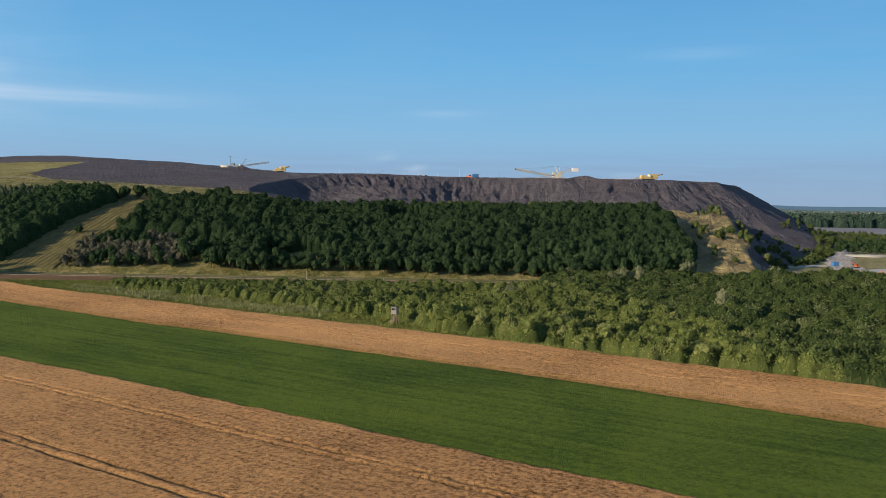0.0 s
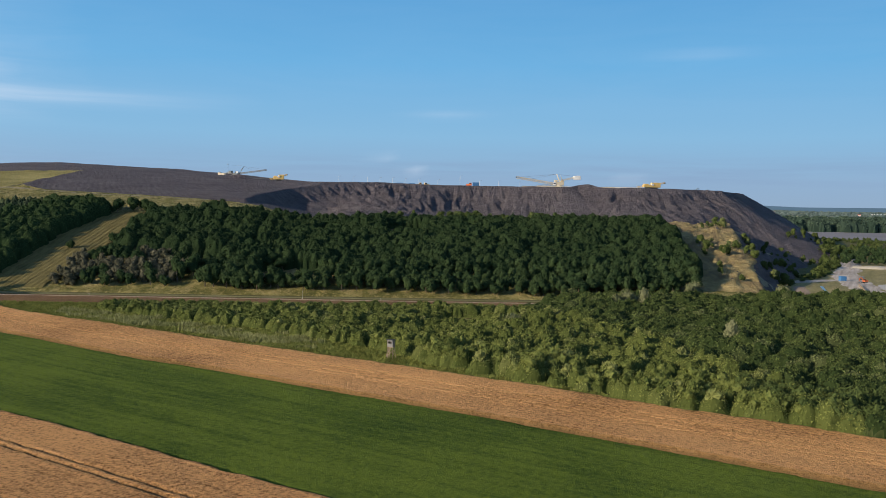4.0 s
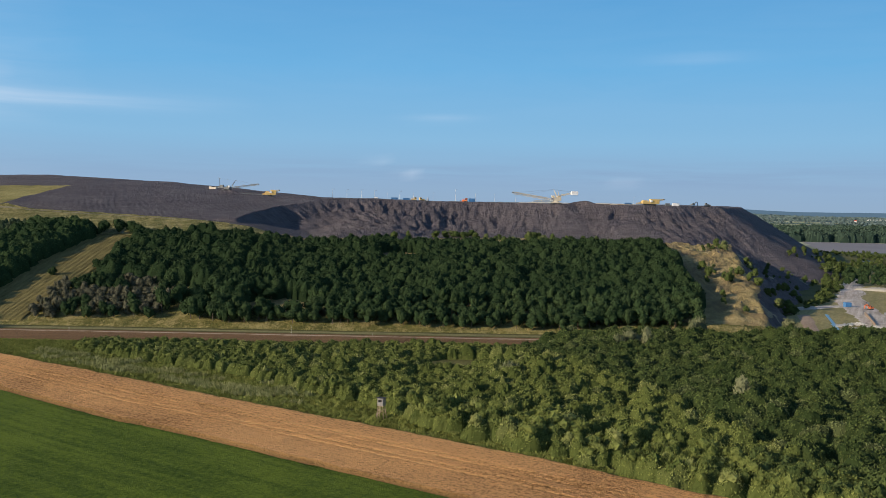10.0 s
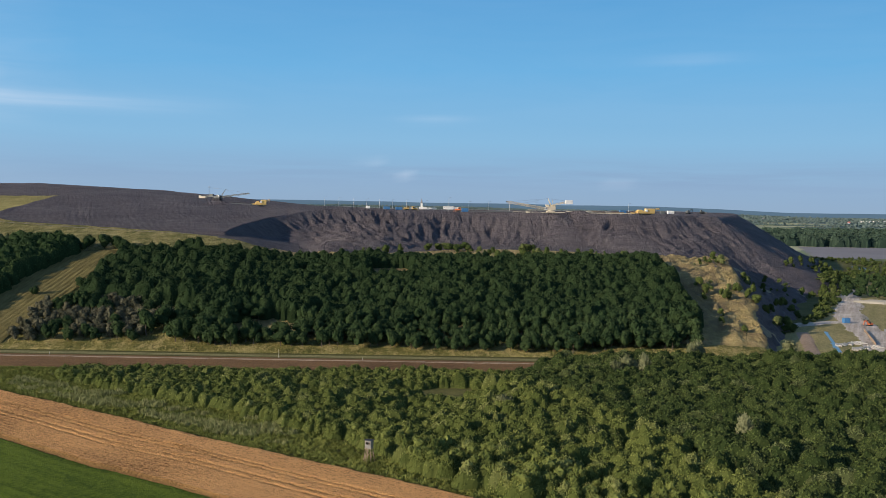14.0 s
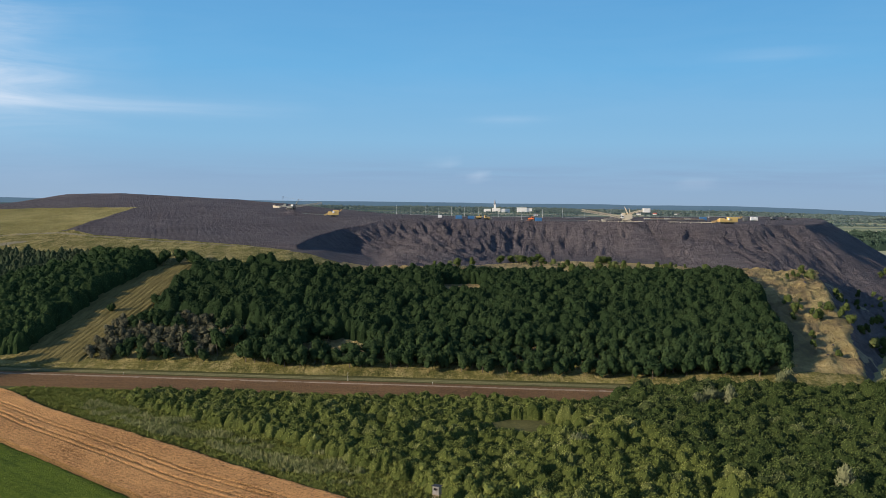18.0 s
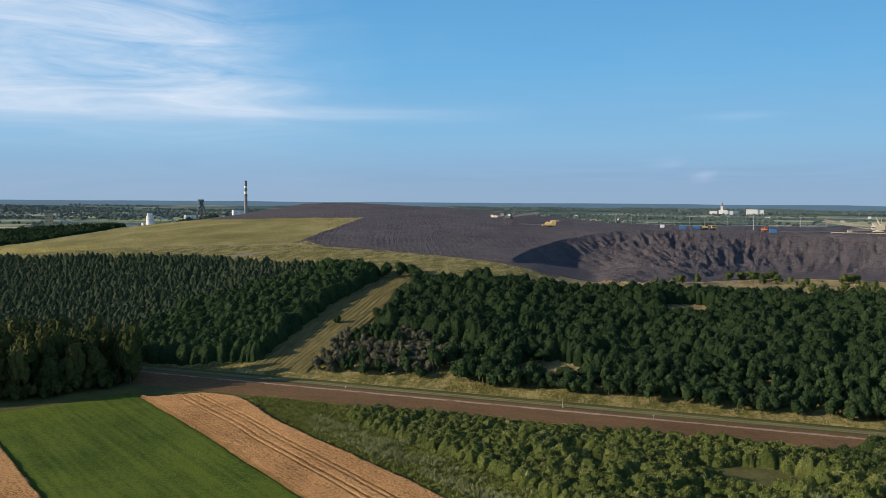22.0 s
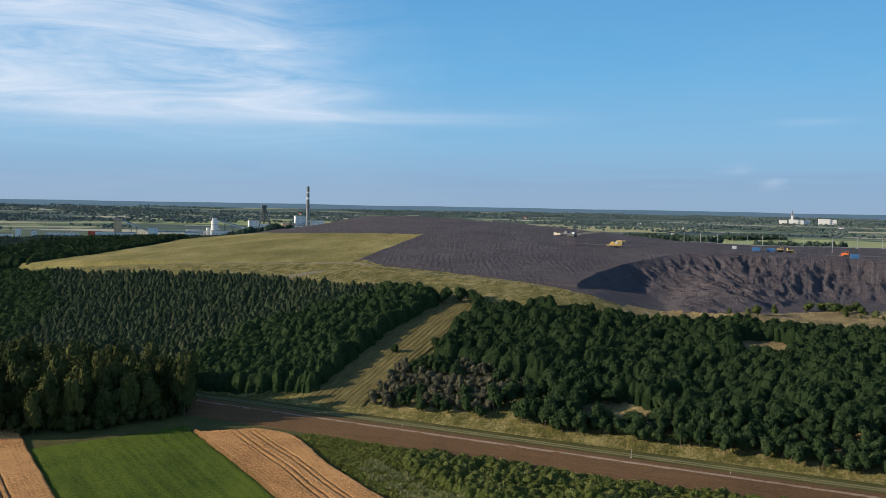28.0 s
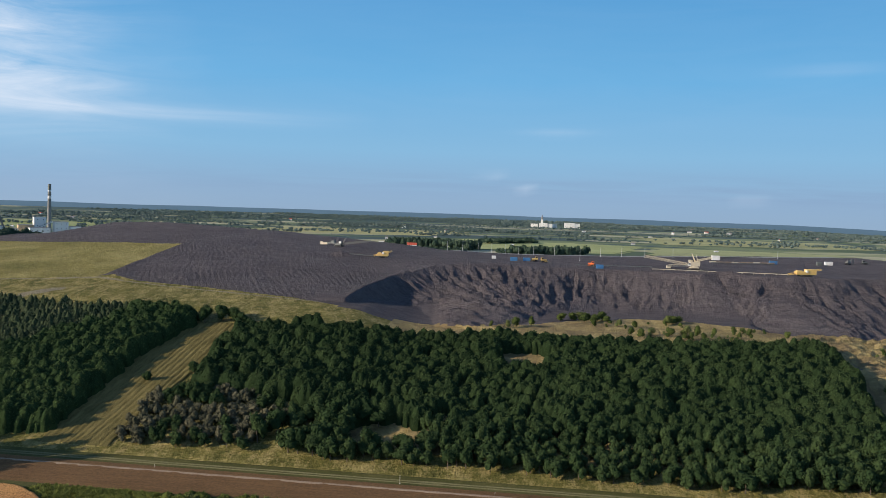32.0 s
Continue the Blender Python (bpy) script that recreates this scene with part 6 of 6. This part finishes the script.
for x, y, h, w in ((-1324, 1130, 14, 9), (-1308, 1150, 11, 9), (-1290, 1180, 6, 30), (-1268, 1200, 6, 24), (-1345, 1110, 5, 40), (-1110, 1346, 8, 26), (-892, 1506, 27, 18), (-868, 1520, 21, 22), (-846, 1536, 15, 26)):
    block((x, y, 0), (w, 12, h), PLASTER, SITE, "small white mine outbuilding", 1)

# chimney
t = thing("chimney", (-1034, 1644, 0), "tall slender grey chimney with pale bands", "chimney")
part("shaft", shape((drum, (0, 0, 53), 4.4, 2.9, 106, 24)), plain("sooty_concrete", (0.27, 0.26, 0.25), 0.9, 0.0, 0.3, 6), t)
for z in (62, 74, 86):
    part("gallery_ring", shape((drum, (0, 0, z), 4.6, 4.6, 0.7, 24)), STEEL, t)
for z in (80, 92):
    part("pale_band", shape((drum, (0, 0, z), 3.75 - 0.016 * (z - 53), 3.7 - 0.016 * (z - 53), 5.5, 24)), WHITE, t, "white painted band")
part("rim", shape((drum, (0, 0, 106), 3.3, 3.3, 1.4, 24)), STEEL, t)
part("rim_band", shape((drum, (0, 0, 100), 3.2, 3.15, 9, 24)), STEEL, t, "dark band under the rim")

# headframe
t = thing("headframe", (-1003, 1436, 0), "dark steel mine headframe with winding wheels", "headframe", turn=SITE)
part("tower", shape((truss, (0, 0, 0), (0, 0, 60), 11, 11, 9, 2.1)), STEEL, t)
for s in (-5, 5):
    part("raking_leg", shape((beam, (20, s, 0), (3, s * 0.7, 56), 2.4)), STEEL, t)
    part("raking_leg", shape((beam, (-16, s, 0), (-3, s * 0.7, 50), 2.2)), STEEL, t)
for z in (20, 36, 50, 58):
    part("deck", shape((box, (0, 0, z), (13, 12, 0.9))), STEEL, t)
part("wheel_house", shape((box, (0, 0, 62), (11, 10, 5), 0, 0.2)), STEEL, t)
for z, y in ((52, -3), (52, 3), (58, 0)):
    bm = shape((drum, (1, y, z + 3), 3.4, 3.4, 0.7, 24, "y"))
    part("winding_wheel", bm, STEEL, t)
part("shaft_hall", shape((box, (0, 0, 8), (26, 22, 16), 0, 0.3)), PLASTER, t)
for x, y, h in ((-1266, 1198, 36), (-1290, 1165, 28), (-1228, 1242, 32), (-1150, 1315, 30), (-1095, 1360, 30), (-1340, 1105, 26), (-1120, 1340, 24)):
    lamp_mast((x, y, 0), h, "tall grey floodlight mast at the mine")


# ---- houses and barns of the plain ----
def house(at, size, turn, roof, label):
    t = thing("farmhouse", at, label, "house", "houses of the plain", turn)
    l, w, h = size
    part("wall", shape((box, (0, 0, h / 2), (l, w, h))), PLASTER, t)
    bm = bmesh.new()
    v = [bm.verts.new(p) for p in ((-l / 2 - 0.5, -w / 2 - 0.6, h), (l / 2 + 0.5, -w / 2 - 0.6, h), (l / 2 + 0.5, w / 2 + 0.6, h), (-l / 2 - 0.5, w / 2 + 0.6, h), (-l / 2 - 0.5, 0, h + w * 0.4), (l / 2 + 0.5, 0, h + w * 0.4))]
    for f in ((0, 1, 5, 4), (2, 3, 4, 5), (0, 4, 3), (1, 2, 5), (3, 2, 1, 0)):
        bm.faces.new([v[k] for k in f])
    part("roof", bm, roof, t)
    part("chimney_stack", shape((box, (l * 0.2, 0, h + w * 0.42), (0.9, 0.9, 1.8))), REDROOF, t)
    for x in (-l * 0.3, 0, l * 0.3):
        part("window", shape((box, (x, -w / 2 - 0.05, h * 0.55), (1.4, 0.1, 1.5))), GLASS, t)


house((-284, 1684, 0), (19, 11, 9), 10, REDROOF, "red-roofed barn beside a country road")
house((-361, 1768, 0), (16, 12, 5), 0, PLASTER, "small white shed beside a country road")
rh = np.random.default_rng(55)
for k in range(46):
    rad, a = math.sqrt(rh.uniform(1700 ** 2, 4200 ** 2)), radians(rh.uniform(-60, 34))
    x, y = rad * math.sin(a), 30 + rad * math.cos(a)
    if -1500 < x < -820 and y < 1800:
        continue
    s = rad / 5000
    house((x, y, float(rise(x, y))), (rh.uniform(12, 26) * s, rh.uniform(9, 13) * s, rh.uniform(4, 7) * s), rh.uniform(-30, 30), (GREYROOF, GREYROOF, PLASTER, GREYROOF, REDROOF)[k % 5], "small white farmhouse far out on the plain")
for k, (dx, w, h) in enumerate(((-60, 30, 14), (-20, 36, 18), (20, 40, 15), (95, 44, 22), (125, 30, 20))):
    block((-30 + dx, 3760 + 6 * k, float(rise(-30, 3760))), (w, 24, h), PLASTER, 4, "white works building far out on the plain", 2, PLASTER)
t = thing("church_tower", (-56, 3728, float(rise(-56, 3728))), "distant pale tower with a spire", "tower")
part("shaft", shape((box, (0, 0, 18), (9, 9, 36))), PLASTER, t)
part("spire", shape((drum, (0, 0, 46), 5.5, 0.4, 22, 8)), GREYROOF, t)
for x, y, l in ((835, 1902, 70), (960, 2040, 60), (1780, 3360, 130)):
    block((x, y, float(rise(x, y))), (l * 0.7, 20, 6), PLASTER, -10, "long white warehouse beyond the woods", 0, PLASTER)


HAUL = crop("pale_rutted_gravel", (0.2, 0.16, 0.125), (0.56, 0.48, 0.4), 62.0, 0.6, 0.08, 0.5, 0.8, 0.45)

# ---- haul road, channel and works at the heap's eastern foot ----
def ribbon(points, wide):
    """The outline of a road of one width along a line of points."""
    p = np.array(points, float)
    d = np.gradient(p, axis=0)
    d /= np.linalg.norm(d, axis=1)[:, None]
    side = np.stack([-d[:, 1], d[:, 0]], 1) * wide / 2
    return [*map(tuple, p + side), *map(tuple, (p - side)[::-1])]


WASTE = crop("dry_waste_grass", (0.1, 0.1, 0.035), (0.34, 0.27, 0.12), 62.0, 0.5, 0.05, 0.3, 0.7, 0.2)
tagged(strip("waste_ground", [(112, 322), (150, 372), (196, 440), (240, 520), (290, 610), (335, 650), (310, 540), (285, 440), (250, 370), (225, 325), (170, 312)], 0.04, WASTE, 1.6, 0.02, 68, 62),
       "rough tan and green waste grass beside the haul road", "waste ground", kind="structure")
BACK_ROAD = [(262, 885), (150, 833), (76, 794), (3, 757), (-43, 741), (-88, 741)]
back_road = strip("concrete_road", ribbon(BACK_ROAD, 4.5), 0.25, plain("pale_concrete_slabs", (0.32, 0.31, 0.29), 0.9, 0.0, 0.25, 6), 2.0, 0.03, 69, 25)
spots = np.zeros(len(back_road.data.vertices) * 3, np.float32)
back_road.data.vertices.foreach_get("co", spots)
spots = spots.reshape(-1, 3)
spots[:, 2] += height(spots[:, 0], spots[:, 1]) + 0.25
back_road.data.vertices.foreach_set("co", spots.ravel())
tagged(back_road, "pale concrete road along the heap's far edge", "road", kind="structure")
tagged(strip("haul_road", ribbon([(300, 640), (286, 600), (262, 545), (236, 490), (214, 445), (202, 412), (188, 372), (170, 325)], 14), 0.22, HAUL, 0.8, 0.08, 80, 62, fray=(3.0, 11)),
       "pale rutted haul road at the heap's foot", "road", kind="structure")
tagged(strip("side_road", ribbon([(204, 424), (186, 416), (166, 406), (146, 392)], 8), 0.22, HAUL, 0.8, 0.08, 88, 30, fray=(2.0, 9)),
       "pale dirt side road joining the haul road", "road", kind="structure")
tagged(strip("gravel_yard", [(206, 398), (194, 366), (208, 352), (236, 392), (230, 412)], 0.2, plain("grey_gravel", (0.46, 0.43, 0.39), 0.95, 0.0, 0.35, 8), 1.2, 0.1, 81, 60),
       "grey gravel yard beside the haul road", "yard", kind="structure")
tagged(strip("sand_heap", [(246, 505), (262, 498), (276, 508), (262, 516)], 1.1, plain("pale_sand", (0.5, 0.43, 0.32), 0.95, 0.0, 0.2, 4), 1.5, 0.5, 89, 20),
       "low pale sand heap beside a copse", "sand heap", kind="structure")
tagged(strip("grey_field", [(432, 950), (640, 930), (700, 1200), (525, 1205)], 0.1, plain("bare_grey_soil", (0.2, 0.18, 0.18), 0.95, 0.0, 0.2, 30), 8.0, 0.1, 82, 10),
       "bare grey field beyond the heap", "field", kind="structure")
WATER = plain("still_water", (0.07, 0.12, 0.16), 0.12, 0.0, 0.1, 20)
tagged(strip("pond", [(388, 765), (394, 762), (410, 806), (402, 812)], 0.06, WATER, 2.0, 0.0, 83, 60), "small blue pond beside the haul road", "pond", kind="structure")
tagged(strip("pond", [(412, 768), (440, 772), (448, 790), (418, 786)], 0.06, WATER, 2.0, 0.0, 84, 60), "small blue pond beside the haul road", "pond", kind="structure")
tagged(strip("lined_channel", [(174.6, 389), (175.9, 388.6), (156.3, 336), (155.1, 336.5)], 0.2, plain("blue_liner", (0.07, 0.2, 0.31), 0.35, 0.0, 0.2, 3), 0.8, 0.03, 85, 70),
       "straight channel with bright blue lining", "channel", kind="structure")
tagged(strip("dirt_path", [(161, 386), (166, 385), (146, 330), (141, 331)], 0.2, TRACK, 0.8, 0.04, 86, 70), "dirt path beside a lined channel", "path", kind="structure")
container((198.5, 417, 0), 5, BLUE, (3.0, 2.2, 2.2), "bright blue site hut beside the haul road")
excavator((205, 408, 0), 200, ORANGE, "orange excavator working on the haul road", 0.62)
excavator((190, 352, 0), 130, ORANGE, "orange excavator beside a gravel yard", 0.62)
dozer((212, 424, 0), 80, STEEL, "grey loader on the haul road", 0.62)
for k in range(10):
    b = thing("timber_stack", (163 + 3.1 * (k % 5) + 2 * (k // 5), 352 - 9 * (k // 5) + 1.5 * (k % 5), 0), "pale stack of sawn planks on the ground", "timber stack", "timber stacks", 65 + 23 * math.sin(5 * k))
    for j in range(4):
        part("plank", shape((box, (0, -0.9 + 0.6 * j, 0.3 + 0.12 * (j % 2)), (5.5, 0.5, 0.5), 0, 0.03)), BOARD, b)
t = thing("retaining_wall", (186, 372, 0), "rust-brown sheet wall along a trench", "retaining wall", "", 68)
for k in range(20):
    part("panel", shape((box, (-19 + 2 * k, 0.15 * (k % 2), 0.6), (1.9, 0.2, 1.6))), TIMBER, t)
